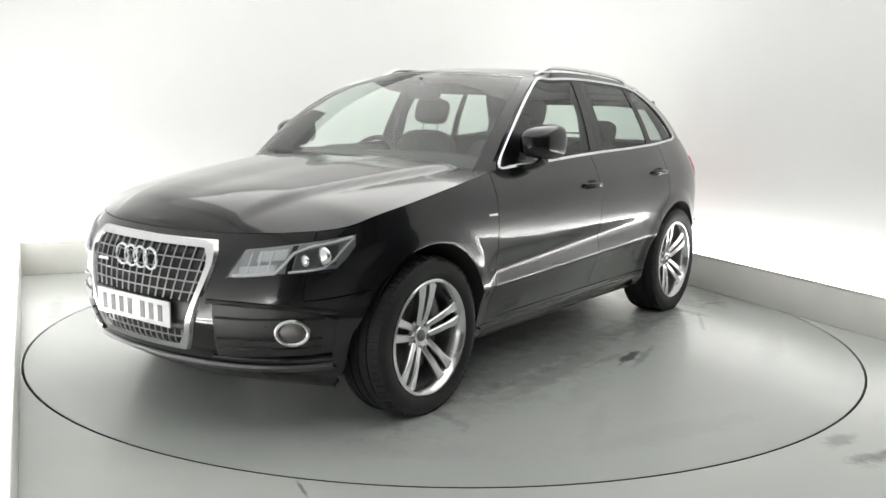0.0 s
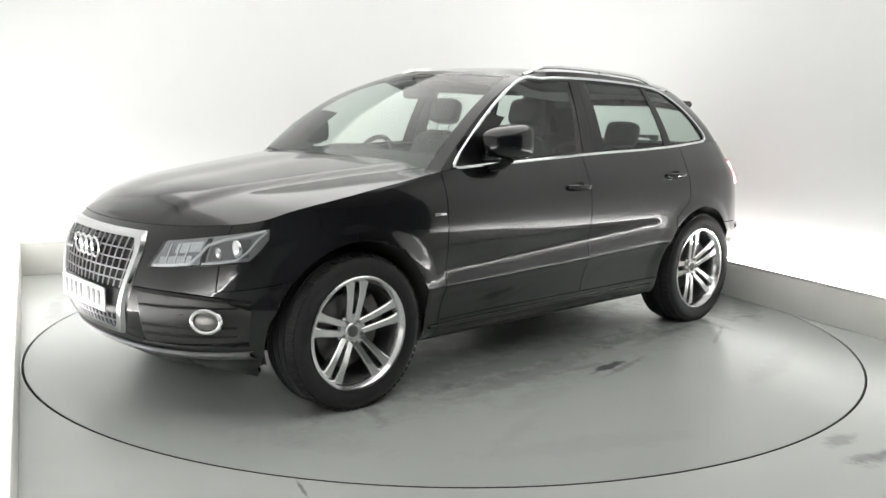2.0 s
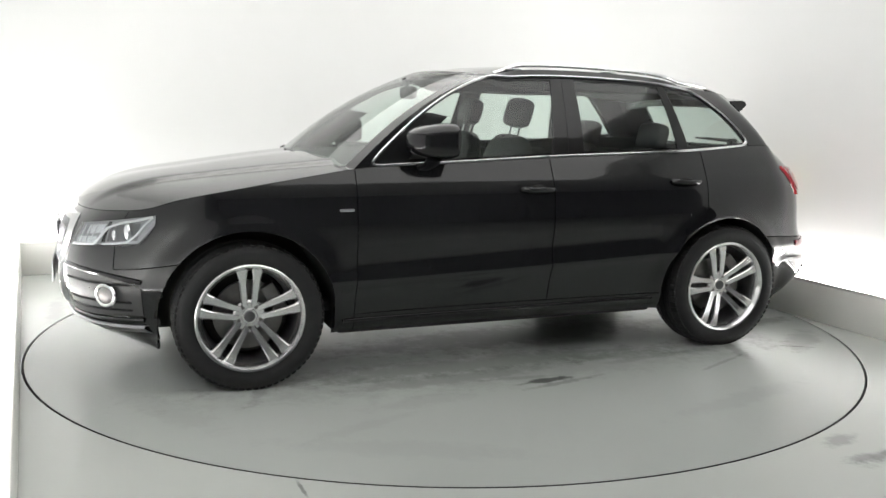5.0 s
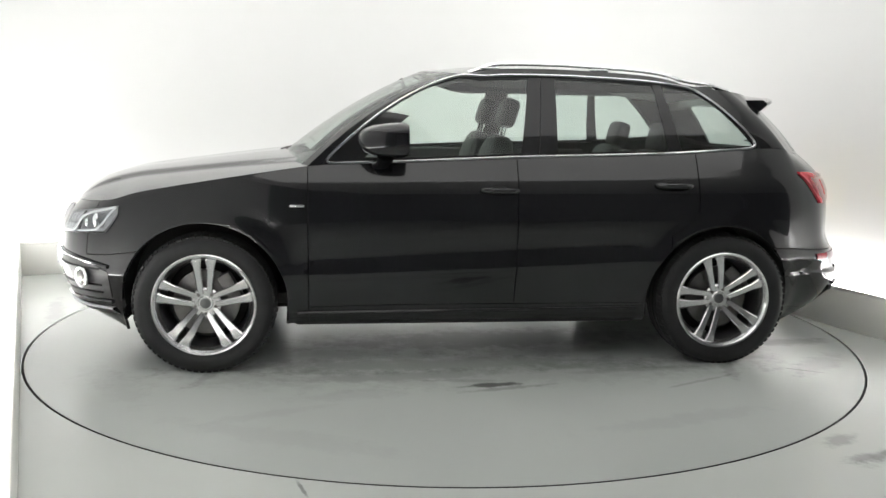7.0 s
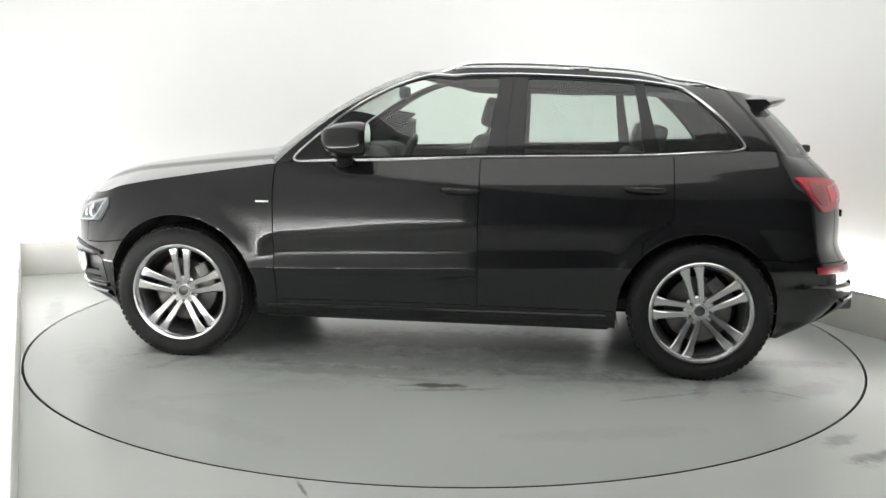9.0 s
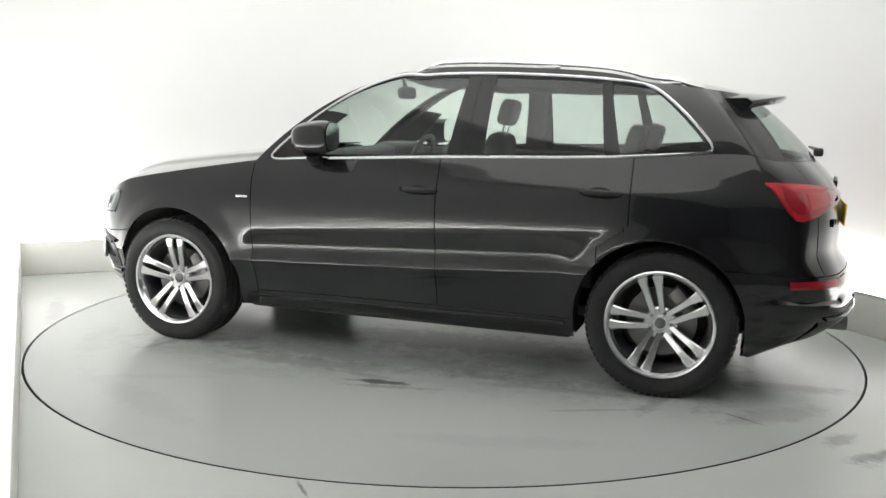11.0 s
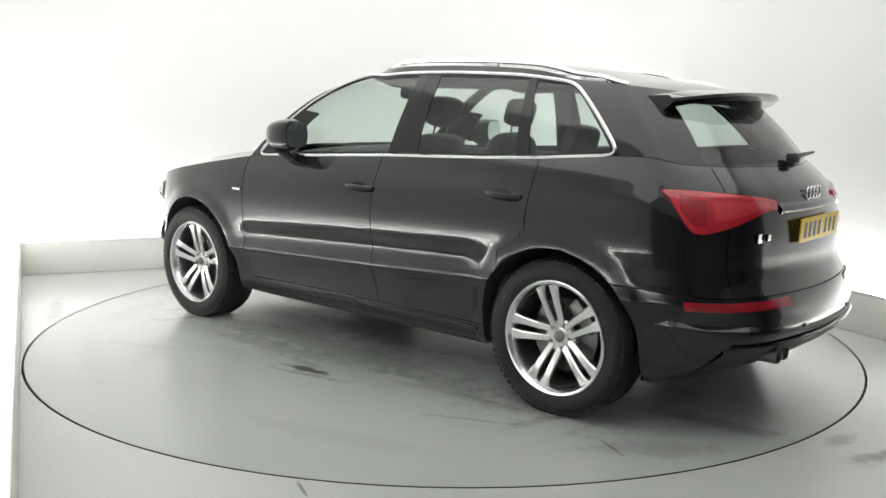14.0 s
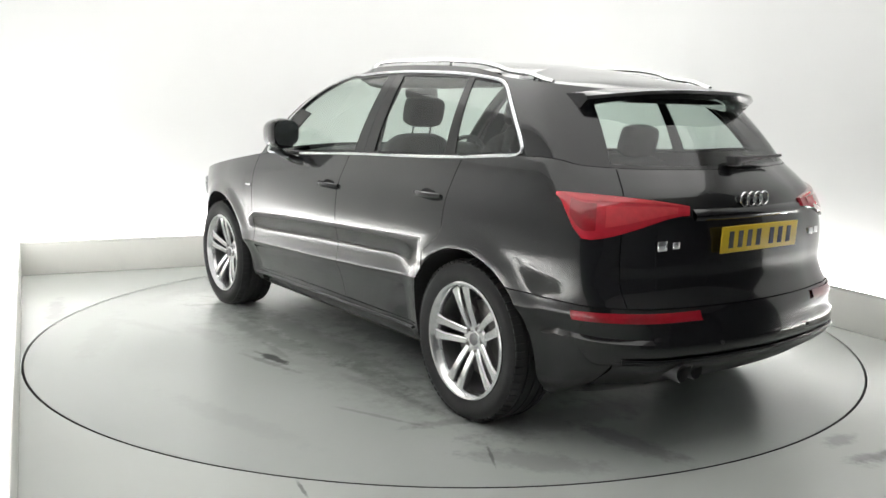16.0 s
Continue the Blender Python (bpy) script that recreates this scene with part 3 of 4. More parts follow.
    # wheel arch lips and liners
    for ax, az, ar in ARCHES:
        for sign in (1, -1):
            bm = bmesh.new()
            rows = []
            for k2 in range(41):
                a = radians(-14 + 208 * k2 / 40)
                x, z = ax + ar * math.cos(a), az + ar * math.sin(a)
                q = side_point(x, max(z, 0.21), 0.0, sign)
                rows.append([bm.verts.new(c) for c in ((x, q.y + sign * 0.001, z), (x, q.y - sign * 0.03, z), (ax + (ar - 0.0) * math.cos(a), sign * 0.80, z), (x, sign * 0.52, z))])
            for a, c in zip(rows, rows[1:]):
                for i in range(3):
                    bm.faces.new((a[i], a[i + 1], c[i + 1], c[i]))
            f = [r[3] for r in rows]
            bm.faces.new(f)
            part("wheel_arch", bm, LINER, car, "dull black wheel arch liner")
    # underbody
    bm = bmesh.new()
    box(bm, (0.0, 0, 0.27), (1.9, 1.62, 0.10), 0.02)
    box(bm, (1.62, 0, 0.30), (0.85, 1.02, 0.12), 0.03)
    box(bm, (-1.62, 0, 0.32), (0.95, 1.02, 0.12), 0.03)
    part("underbody", bm, LINER, car, "dull black underbody")
    return P0, ss, tailgate, doors, rears


# greenhouse: from the belt line up to the roof's edge
TOP_KEYS = [(0.87, 0.02, 0.592, 1.573), (0.5, -0.08, 0.606, 1.592), (0.0, -0.20, 0.615, 1.606), (-0.3, -0.355, 0.616, 1.609), (-0.6, -0.585, 0.614, 1.606),
            (-1.08, -1.02, 0.60, 1.582), (-1.40, -1.175, 0.585, 1.556), (-1.64, -1.265, 0.57, 1.533), (-1.85, -1.585, 0.545, 1.498), (-2.0, -1.70, 0.50, 1.482), (-2.04, -1.725, 0.42, 1.478), (-2.085, -1.745, 0.0, 1.477)]
FRONT_TOP = (0.215, 1.603)


def build_cabin(car, P0, ss, tailgate, doors, rears):
    k = int(np.argmin(np.abs(ss - S_DOOR)))
    marks_x = (0.87, 0.80, 0.60, -0.258, -0.462, -1.085, -1.165, -1.625, -1.685)
    stops = [s_at(x) for x in marks_x] + [S_TAIL]
    fine = []
    for a, c in zip(stops, stops[1:]):
        n = max(2, int((c - a) / 0.03))
        fine += list(np.linspace(a, c, n, endpoint=False))
    fine = np.array(fine + [S_TAIL])
    base = shell(fine, top_line(PLAN_X(fine)))
    base[:, 1] -= 0.006 * smooth01(base[:, 1] / 0.3)
    kx = [q[0] for q in TOP_KEYS]
    # the tail's base is keyed by its share of the rear outline
    bx = base[:, 0].copy()
    tail_i = np.argmax(base[:, 0] < -1.98)
    tx = keyed([(q[0], q[1]) for q in TOP_KEYS])(bx)
    tz = keyed([(q[0], q[3]) for q in TOP_KEYS])(bx)
    ratio = keyed([(-2.2, 0.80), (-2.0, 0.80), (-1.85, 0.785), (-1.64, 0.762), (-1.3, 0.752), (-0.9, 0.735), (-0.3, 0.738), (0.3, 0.735), (0.87, 0.71)])(bx)
    top = np.stack([tx, base[:, 1] * ratio, tz], -1)
    v = np.concatenate([np.linspace(0, 0.92, 24), [0.95, 0.975, 1.0]])
    G = base[:, None] + (top - base)[:, None] * v[None, :, None]
    hump = (4 * v * (1 - v))[None]
    near_a = smooth01((bx - 0.25) / 0.62)[:, None]
    side = smooth01((bx + 2.05) / 0.35)[:, None]
    G[..., 2] += hump * 0.088 * near_a
    G[..., 1] += hump * (0.022 * side)
    G[..., 0] -= hump * 0.022 * (1 - side)
    # the rear pillar line is bowed so that the last side window narrows in an arc
    bow = np.exp(-((bx + 1.62) / 0.22) ** 2)[:, None]
    G[..., 0] -= hump * 0.012 * bow
    G[..., 2] += hump * 0.02 * bow
    cs = (fine[:-1] + fine[1:]) / 2
    cx = PLAN_X(cs)[:, None] + 0 * v[None, :-1]
    cv = ((v[:-1] + v[1:]) / 2)[None] + 0 * cx
    glassy = (cv < 0.865) & (cv > 0.03)
    a_win = (cx < 0.80) & (cx > -0.258) & glassy & ~((cx > 0.60) & (cv < 0.42))
    b_win = (cx < -0.462) & (cx > -1.085) & glassy
    c_win = (cx < -1.165) & (cx > -1.60) & glassy
    rx = base[:-1, 0][:, None] + 0 * cv
    ry = (base[:-1, 1][:, None] + 0 * cv)
    r_win = (cx < -2.0) & (ry < 0.605) & (cv < 0.90) & (cv > 0.03)
    pil = ~(a_win | b_win | c_win | r_win)
    blk = pil & (cx < 0.80) & (cx > -1.625) & (cv < 0.92)
    panel("cab_side", G, pil & ~blk, PAINT, car, "glossy black window pillars", gap=0.0, flange=0.02)
    for mask in (blk & (cx > -0.36), blk & (cx < -0.36)):
        panel("window_frame", G, mask, GLOSS_BLACK, car, "gloss black window frame and pillar trim", gap=0.001, flange=0.006)
    for name, mask, mat in (("front_side_window", a_win, GLASS_CLEAR), ("rear_side_window", b_win, GLASS_DARK), ("quarter_window", c_win, GLASS_DARK)):
        inner = G.copy()
        inner[..., 1] -= 0.006
        panel(name, inner, mask, mat, car, "tinted side window", gap=0, flange=0)
    panel("rear_window", G, r_win, GLASS_DARK, car, "tinted rear window", whole=True, gap=0, flange=0)
    # chrome line round the side windows
    i0, i1 = int(np.argmin(np.abs(fine - stops[1]))), int(np.argmin(np.abs(fine - stops[7])))
    j1 = int(np.argmin(np.abs(v - 0.92)))
    loop = [G[i, 0] for i in range(i0 - 1, i1 + 1)] + [G[i1, j] for j in range(1, j1)] + [G[i, j1] for i in range(i1, i0, -1)] + [G[i0, j] for j in range(j1, 0, -1)]
    loop = np.array(loop)
    for _ in range(8):
        loop = 0.5 * loop + 0.25 * (np.roll(loop, 1, 0) + np.roll(loop, -1, 0))

    def trim(sign):
        bm = bmesh.new()
        pts = [(q[0], sign * (q[1] + 0.004), q[2]) for q in loop]
        tube(bm, pts, 0.009, 6, closed=True, up=(0, 1, 0))
        return part("window_trim", bm, CHROME, car, "bright chrome window surround")
    both(trim)

    def roof_side(sign):
        bm = bmesh.new()
        jr = int(np.argmin(np.abs(v - 0.90)))
        ids = [i for i in range(i0 + 2, i1 - 2, 3)]
        tube(bm, [(G[i, jr, 0], sign * (G[i, jr, 1] - 0.065), G[i, jr, 2] - 0.012) for i in ids],
             [0.05 * min(1.0, 0.12 + 0.11 * min(k, len(ids) - 1 - k)) for k in range(len(ids))], 8)
        return part("roof_side_lining", bm, TRIM_DARK, car, "dark lining over the side windows")
    both(roof_side)
    # windscreen
    a_line = G[0]
    vv = v
    wu = np.linspace(0, 1, 26)
    W = np.zeros((len(wu), len(v), 3))
    for i, w in enumerate(wu):
        cbx = 1.035 + (FRONT_TOP[0] - 1.035) * vv
        cbz = 1.112 + (FRONT_TOP[1] - 1.112) * vv + 4 * vv * (1 - vv) * 0.045
        curve = w ** 2.6
        W[i, :, 0] = cbx + (a_line[:, 0] - cbx) * curve
        W[i, :, 1] = a_line[:, 1] * w
        W[i, :, 2] = cbz + (a_line[:, 2] - cbz) * (w ** 2.2)
    ci = ((wu[:-1] + wu[1:]) / 2)[:, None] + 0 * v[None, :-1]
    cj = ((v[:-1] + v[1:]) / 2)[None] + 0 * ci
    clear = (ci < 0.93) & (cj < 0.95)
    panel("windscreen", W, clear, GLASS_CLEAR, car, "clear curved windscreen", whole=True, gap=0, flange=0)
    panel("screen_frame", W, ~clear, GLOSS_BLACK, car, "black windscreen surround", whole=True, gap=0, flange=0.012)
    # roof
    front = W[:, -1][:-1]
    rim = np.vstack([front, G[:, -1]])
    zr = keyed([(0.3, 1.60), (0.215, 1.603), (0.0, 1.628), (-0.3, 1.643), (-0.6, 1.641), (-1.0, 1.616), (-1.4, 1.558), (-1.745, 1.477), (-1.8, 1.45)])
    u = np.linspace(0, 1, 20)
    x0, x1 = FRONT_TOP[0], float(rim[-1, 0])
    R = np.zeros((len(rim), len(u), 3))
    zcen = np.maximum(zr(rim[:, 0]), rim[:, 2])
    for j, w in enumerate(u):
        R[:, j, 0] = rim[:, 0]
        R[:, j, 1] = rim[:, 1] * (1 - w)
        R[:, j, 2] = rim[:, 2] + (zcen - rim[:, 2]) * (1 - (1 - w) ** 2.2)
    panel("roof", R, np.ones((len(rim) - 1, len(u) - 1), bool), PAINT, car, "glossy black roof", whole=True, gap=0, flange=0.0)
    lin = R * np.array([0.97, 0.96, 1.0]) - np.array([0, 0, 0.045])
    panel("headliner", lin, np.ones((len(rim) - 1, len(u) - 1), bool), HEADLINER, car, "pale grey headliner", whole=True, gap=0, flange=0.0)
    # roof rails on two feet
    def rail(sign):
        xs = np.linspace(0.0, -1.52, 40)
        gi = G[:, -1]
        order = np.argsort(gi[:, 0])
        ry2 = np.interp(xs, gi[order, 0], gi[order, 1]) - 0.03
        rz = np.interp(xs, gi[order, 0], gi[order, 2])
        t = np.linspace(0, 1, 40)
        lift = 0.022 * np.minimum(1, smooth01(t / 0.10)) * smooth01((1 - t) / 0.10) + 0.004
        bm = bmesh.new()
        tube(bm, [(x, sign * y, z + h) for x, y, z, h in zip(xs, ry2, rz, lift)], 0.0125, 8, flat=0.9)
        ob = part("roof_rail", bm, SATIN, car, "satin silver roof rail")
        for tx2 in (0.08, 0.5, 0.92):
            i = int(tx2 * 39)
            bm = bmesh.new()
            box(bm, (xs[i], sign * ry2[i], rz[i] + 0.006), (0.11, 0.022, 0.024), 0.008)
            part("rail_foot", bm, SATIN, ob)
        return ob
    both(rail)
    # roof spoiler over the rear window
    bm = bmesh.new()
    sec = []
    ys = np.linspace(-0.565, 0.565, 33)
    for y in ys:
        q = 1 - (abs(y) / 0.60) ** 3.2
        back = -1.715 - 0.205 * q
        zt = 1.486 - 0.034 * (abs(y) / 0.565) ** 2.6
        sec.append([bm.verts.new(c) for c in ((-1.58, y, zt + 0.006), (-1.73, y, zt + 0.010), (back, y, zt - 0.004), (back - 0.006, y, zt - 0.018), (back + 0.02, y, zt - 0.040), (-1.72, y, zt - 0.052), (-1.60, y, zt - 0.060))])
    for a, c in zip(sec, sec[1:]):
        for i in range(7):
            bm.faces.new((a[i], a[(i + 1) % 7], c[(i + 1) % 7], c[i]))
    bm.faces.new(sec[0])
    bm.faces.new(sec[-1][::-1])
    sp = part("roof_spoiler", bm, PAINT, car, "gloss black roof edge spoiler")
    return G, W


def build_wheel(car):
    """One wheel, its outer face towards +y, centred on its own axis."""
    wheel = new("wheel")
    wheel.parent = car
    bm = bmesh.new()
    prof = [(0.262, -0.105), (0.285, -0.122), (0.318, -0.127), (0.345, -0.118), (0.359, -0.100), (0.3635, -0.075)]
    for c in (-0.05, 0.0, 0.05):
        prof += [(0.365, c - 0.018), (0.365, c - 0.006), (0.358, c - 0.004), (0.358, c + 0.004), (0.365, c + 0.006), (0.365, c + 0.018)]
    prof += [(0.3635, 0.075), (0.359, 0.100), (0.345, 0.118), (0.335, 0.1225), (0.333, 0.1245), (0.318, 0.127), (0.300, 0.1265), (0.285, 0.122), (0.262, 0.105)]
    lathe(bm, prof, 96)
    tyre = part("tyre", bm, RUBBER, wheel, "worn black tyre", angle=50)
    # tread blocks on the shoulders
    bm = bmesh.new()
    for k in range(66):
        a = 2 * math.pi * k / 66
        for side in (-1, 1):
            m = Matrix.Rotation(-a, 4, "Y") @ Matrix.Translation((0.3605, side * 0.093, 0)) @ Matrix.Rotation(side * 0.28, 4, "Z")
            box(bm, (0, 0, 0), (0.010, 0.040, 0.024), 0, m)
    tagged(part("tread", bm, RUBBER, tyre), kind="stuff")
    bm = bmesh.new()
    lathe(bm, [(0.240, 0.085), (0.250, 0.104), (0.2655, 0.112), (0.2705, 0.109), (0.269, 0.118), (0.263, 0.1225), (0.254, 0.120), (0.246, 0.109), (0.237, 0.092), (0.233, 0.075)], 96)
    rim = part("rim", bm, ALLOY, wheel, "polished silver alloy rim")
    # inner barrel of the same rim, its shade between the spokes put into the colour
    bm = bmesh.new()
    lathe(bm, [(0.205, -0.10), (0.235, -0.10), (0.262, -0.108), (0.266, -0.112), (0.262, -0.09), (0.240, -0.05), (0.232, 0.03), (0.240, 0.0848), (0.2328, 0.0748), (0.227, 0.05), (0.222, 0.0), (0.215, -0.06)], 96)
    part("rim_barrel", bm, ALLOY_DARK, wheel, "inner rim barrel, coloured dark for the shade behind the spokes")
    # five pairs of spokes
    for k in range(5):
        a0 = math.pi / 2 + 2 * math.pi * k / 5
        bm = bmesh.new()
        for side in (-1, 1):
            path = []
            for t in np.linspace(0, 1, 7):
                r = 0.050 + 0.206 * t
                off = side * (0.0225 + 0.0175 * t)
                y = 0.062 + 0.034 * math.sin(t * math.pi / 2) + 0.006 * t
                path.append((r, off, y))
            rows = []
            for i, (r, off, y) in enumerate(path):
                t = i / 6
                w, d = 0.0150 + 0.0065 * t + 0.026 * max(0, t - 0.76) * 2, 0.040
                row = []
                for du, dy in ((-w, -d), (-w, -0.006), (-w * 0.7, 0.0), (w * 0.7, 0.0), (w, -0.006), (w, -d)):
                    u = off + du
                    row.append(bm.verts.new((r * math.cos(a0) - u * math.sin(a0), y + dy, r * math.sin(a0) + u * math.cos(a0))))
                rows.append(row)
            for a, c in zip(rows, rows[1:]):
                for i in range(6):
                    bm.faces.new((a[i], a[(i + 1) % 6], c[(i + 1) % 6], c[i]))
            bm.faces.new(rows[0])
            bm.faces.new(rows[-1][::-1])
        part("spoke", bm, ALLOY, rim, angle=28)
    bm = bmesh.new()
    lathe(bm, [(0.0005, 0.060), (0.036, 0.060), (0.040, 0.056), (0.072, 0.058), (0.082, 0.05), (0.084, 0.02), (0.06, 0.0), (0.0005, 0.0)], 40)
    part("hub", bm, ALLOY, rim, "silver wheel hub")
    bm = bmesh.new()
    lathe(bm, [(0.0005, 0.0655), (0.024, 0.065), (0.027, 0.063), (0.028, 0.056)], 32)
    part("centre_cap", bm, ALLOY_DARK, rim, "silver wheel centre cap")
    for k in range(5):
        a = math.pi / 2 + 2 * math.pi * (k + 0.5) / 5
        bm = bmesh.new()
        lathe(bm, [(0.0005, 0.062), (0.006, 0.063), (0.010, 0.062), (0.0105, 0.045)], 6, centre=(0.056 * math.cos(a), 0, 0.056 * math.sin(a)))
        part("wheel_bolt", bm, BRAKE, rim)
    bm = bmesh.new()
    lathe(bm, [(0.07, 0.0), (0.07, 0.012), (0.172, 0.012), (0.172, -0.012), (0.07, -0.012)], 48)
    part("brake_disc", bm, BRAKE, wheel, "grey iron brake disc")
    bm = bmesh.new()
    a0 = radians(150)
    box(bm, (0.15 * math.cos(a0), 0.012, 0.15 * math.sin(a0)), (0.07, 0.075, 0.17), 0.012, Matrix.Rotation(-a0, 4, "Y"))
    part("brake_caliper", bm, BRAKE, wheel, "grey brake caliper")
    bm = bmesh.new()
    lathe(bm, [(0.0005, -0.06), (0.205, -0.06), (0.232, -0.09)], 40)
    part("back_plate", bm, LINER, wheel)
    return wheel


def build_wheels(car):
    first = build_wheel(car)
    spots = [(AXLE, 0.808, 0.0, 0), (-AXLE, 0.806, -14.0, 0), (AXLE, -0.808, 30.0, 180), (-AXLE, -0.806, 50.0, 180)]
    for i, (x, y, spin, half) in enumerate(spots):
        m = pose(x, y, TYRE_R - 0.006, 0, 0, half) @ pose(0, 0, 0, 0, -spin, 0)
        if i:
            copy_thing(first, m)
        else:
            first.matrix_basis = m


def ring(bm, centre, radius, thick, normal_x=True, steps=28, squash=1.0):
    pts = []
    for k in range(steps):
        a = 2 * math.pi * k / steps
        pts.append(Vector(centre) + Vector((0, radius * math.cos(a), radius * squash * math.sin(a))))
    tube(bm, pts, thick, 6, closed=True, up=(1, 0, 0))


def plate_at(parent, name, mat, x, z, out, tilt, label):
    """A number plate with plain bars for its writing, at the nose (out 1) or the tail (out -1)."""
    bm = bmesh.new()
    box(bm, (0, 0, 0), (0.008, 0.52, 0.111), 0.003)
    plate = part(name, bm, mat, parent, label)
    plate.matrix_basis = pose(x, 0, z, 0, tilt, 0)
    y = -0.225
    for i in range(7):
        w = 0.05
        bm = bmesh.new()
        for dz in (0.0,):
            box(bm, (out * 0.0045, out * (y + w / 2), dz), (0.002, 0.030, 0.070))
        part("character_bar", bm, INK, plate)
        y += 0.061 + (0.03 if i == 3 else 0)
    return plate


def build_front(car):
    # grille: a bright frame of six sides, a dark back, upright and level bars
    zt, zb = 0.838, 0.362
    def half(z):
        t = (z - zb) / (zt - zb)
        return 0.318 + 0.112 * float(smooth01(t * 1.15))
    grille = new("grille")
    grille.parent = car
    tagged(grille, "bright framed single grille with dark mesh")
    def frame_loop(inset):
        t, b = zt - inset, zb + inset
        right = [(half(z) - inset - {0: 0.032, 1: 0.008, 11: 0.008, 12: 0.034}.get(k, 0.0), z) for k, z in enumerate(np.linspace(b, t, 13))]
        loop = [front_point(y, z, 0.012) for y, z in right]
        loop += [front_point(y, t, 0.012) for y in np.linspace(right[-1][0] - 0.04, -right[-1][0] + 0.04, 15)]
        loop += [front_point(-y, z, 0.012) for y, z in right[::-1]]
        loop += [front_point(y, b, 0.012) for y in np.linspace(-right[0][0] + 0.04, right[0][0] - 0.04, 13)]
        return loop
    bm = bmesh.new()
    outer, inner = frame_loop(0.0), frame_loop(0.040)
    n = len(outer)
    vo = [bm.verts.new(q - Vector((0.035, 0, 0))) for q in outer]
    v1 = [bm.verts.new(q + Vector((0.008, 0, 0))) for q in frame_loop(0.006)]
    v2 = [bm.verts.new(q + Vector((0.008, 0, 0))) for q in frame_loop(0.032)]
    vi = [bm.verts.new(q - Vector((0.01, 0, 0))) for q in inner]
    for rows in ((vo, v1), (v1, v2), (v2, vi)):
        for i in range(n):
            j = (i + 1) % n
            bm.faces.new((rows[0][i], rows[0][j], rows[1][j], rows[1][i]))
    part("grille_frame", bm, SATIN, grille, "satin chrome grille frame", angle=50)
    bm = bmesh.new()
    zs = np.linspace(zb + 0.03, zt - 0.03, 9)
    rows = [[bm.verts.new(front_point(k * (half(z) - 0.03), z, 0.002)) for k in np.linspace(-1, 1, 9)] for z in zs]
    for a, c in zip(rows, rows[1:]):
        for i in range(8):
            bm.faces.new((a[i], a[i + 1], c[i + 1], c[i]))
    part("grille_back", bm, GRILLE_BLACK, grille, "dull black grille mesh")
    for k in range(15):
        w = (k - 7) / 7.6
        for z0, z1 in ((0.585, zt - 0.036), (zb + 0.034, 0.455)):
            bm = bmesh.new()
            tube(bm, [front_point(w * (half(z) - 0.03), z, 0.010) for z in np.linspace(z0, z1, 6)], 0.0034, 6, up=(0, 1, 0))
            part("grille_bar", bm, GRILLE_SILVER, grille)
    for z in (0.425, 0.62, 0.665, 0.71, 0.755):
        bm = bmesh.new()
        tube(bm, [front_point(w * (half(z) - 0.04), z, 0.009) for w in np.linspace(-1, 1, 13)], 0.0034, 6)
        part("grille_bar", bm, GRILLE_SILVER, grille)
    bm = bmesh.new()
    rows = [[bm.verts.new(front_point(k * (half(z) - 0.036), z, 0.010)) for k in np.linspace(-1, 1, 9)] for z in (0.462, 0.52, 0.578)]
    for a, c in zip(rows, rows[1:]):
        for i in range(8):
            bm.faces.new((a[i], a[i + 1], c[i + 1], c[i]))
    part("plate_carrier", bm, PLASTIC, grille, "grey-black plate carrier")
    plate_at(grille, "number_plate", PLATE_WHITE, 2.312, 0.522, 1, 0, "white number plate with dark bars")
    bm = bmesh.new()
    for k in range(4):
        y = (k - 1.5) * 0.066
        ring(bm, front_point(y, 0.738, 0.026), 0.044, 0.0065)
    part("emblem", bm, CHROME, grille, "four linked chrome rings")
    bm = bmesh.new()
    box(bm, front_point(-0.27, 0.70, 0.018), (0.006, 0.075, 0.014), 0.003)
    part("badge", bm, CHROME, grille)
    # lower lip
    bm = bmesh.new()
    lip = []
    for y in np.linspace(-0.78, 0.78, 41):
        q = front_point(y, 0.30, 0.0)
        lip.append([bm.verts.new(q + Vector(d)) for d in ((-0.04, 0, 0.035), (0.030, 0, 0.022), (0.036, 0, 0.010), (0.0, 0, -0.012), (-0.06, 0, -0.02))])
    for a, c in zip(lip, lip[1:]):
        for i in range(4):
            bm.faces.new((a[i], a[i + 1], c[i + 1], c[i]))
    part("front_lip", bm, ALLOY_DARK, car, "dark satin lower bumper lip")
    bm = bmesh.new()
    rows = [[bm.verts.new(front_point(y, z, 0.004)) for y in np.linspace(-0.55, 0.55, 17)] for z in (0.225, 0.26, 0.29)]
    for a, c in zip(rows, rows[1:]):
        for i in range(16):
            bm.faces.new((a[i], a[i + 1], c[i + 1], c[i]))
    part("lower_intake", bm, PLASTIC, car, "matt black lower intake")

    def headlight(sign):
        lamp = new("headlight")
        lamp.parent = car
        tagged(lamp, "clear headlight with silver reflectors")
        # outline on the corner by its place along the skin and its height
        sa, sb = s_at(2.214), s_at(1.84)
        lower = lambda t: 0.694 + 0.035 * t + 0.80 * max(0, t - 0.85) ** 1.15
        upper = lambda t: min(0.802 + 0.066 * t, 0.705 + t * 2.0)
        def at(t, k, out):
            s = sa + (sb - sa) * t
            z = lower(t) + (upper(t) - lower(t)) * k
            q = shell(s, z)
            n = (Vector((1, 0, 0)) * 1.0 + Vector((0, 1.0, 0)) * (0.25 + 1.3 * t)).normalized()
            q = Vector(q) + n * out
            return Vector((q.x, sign * q.y, q.z))
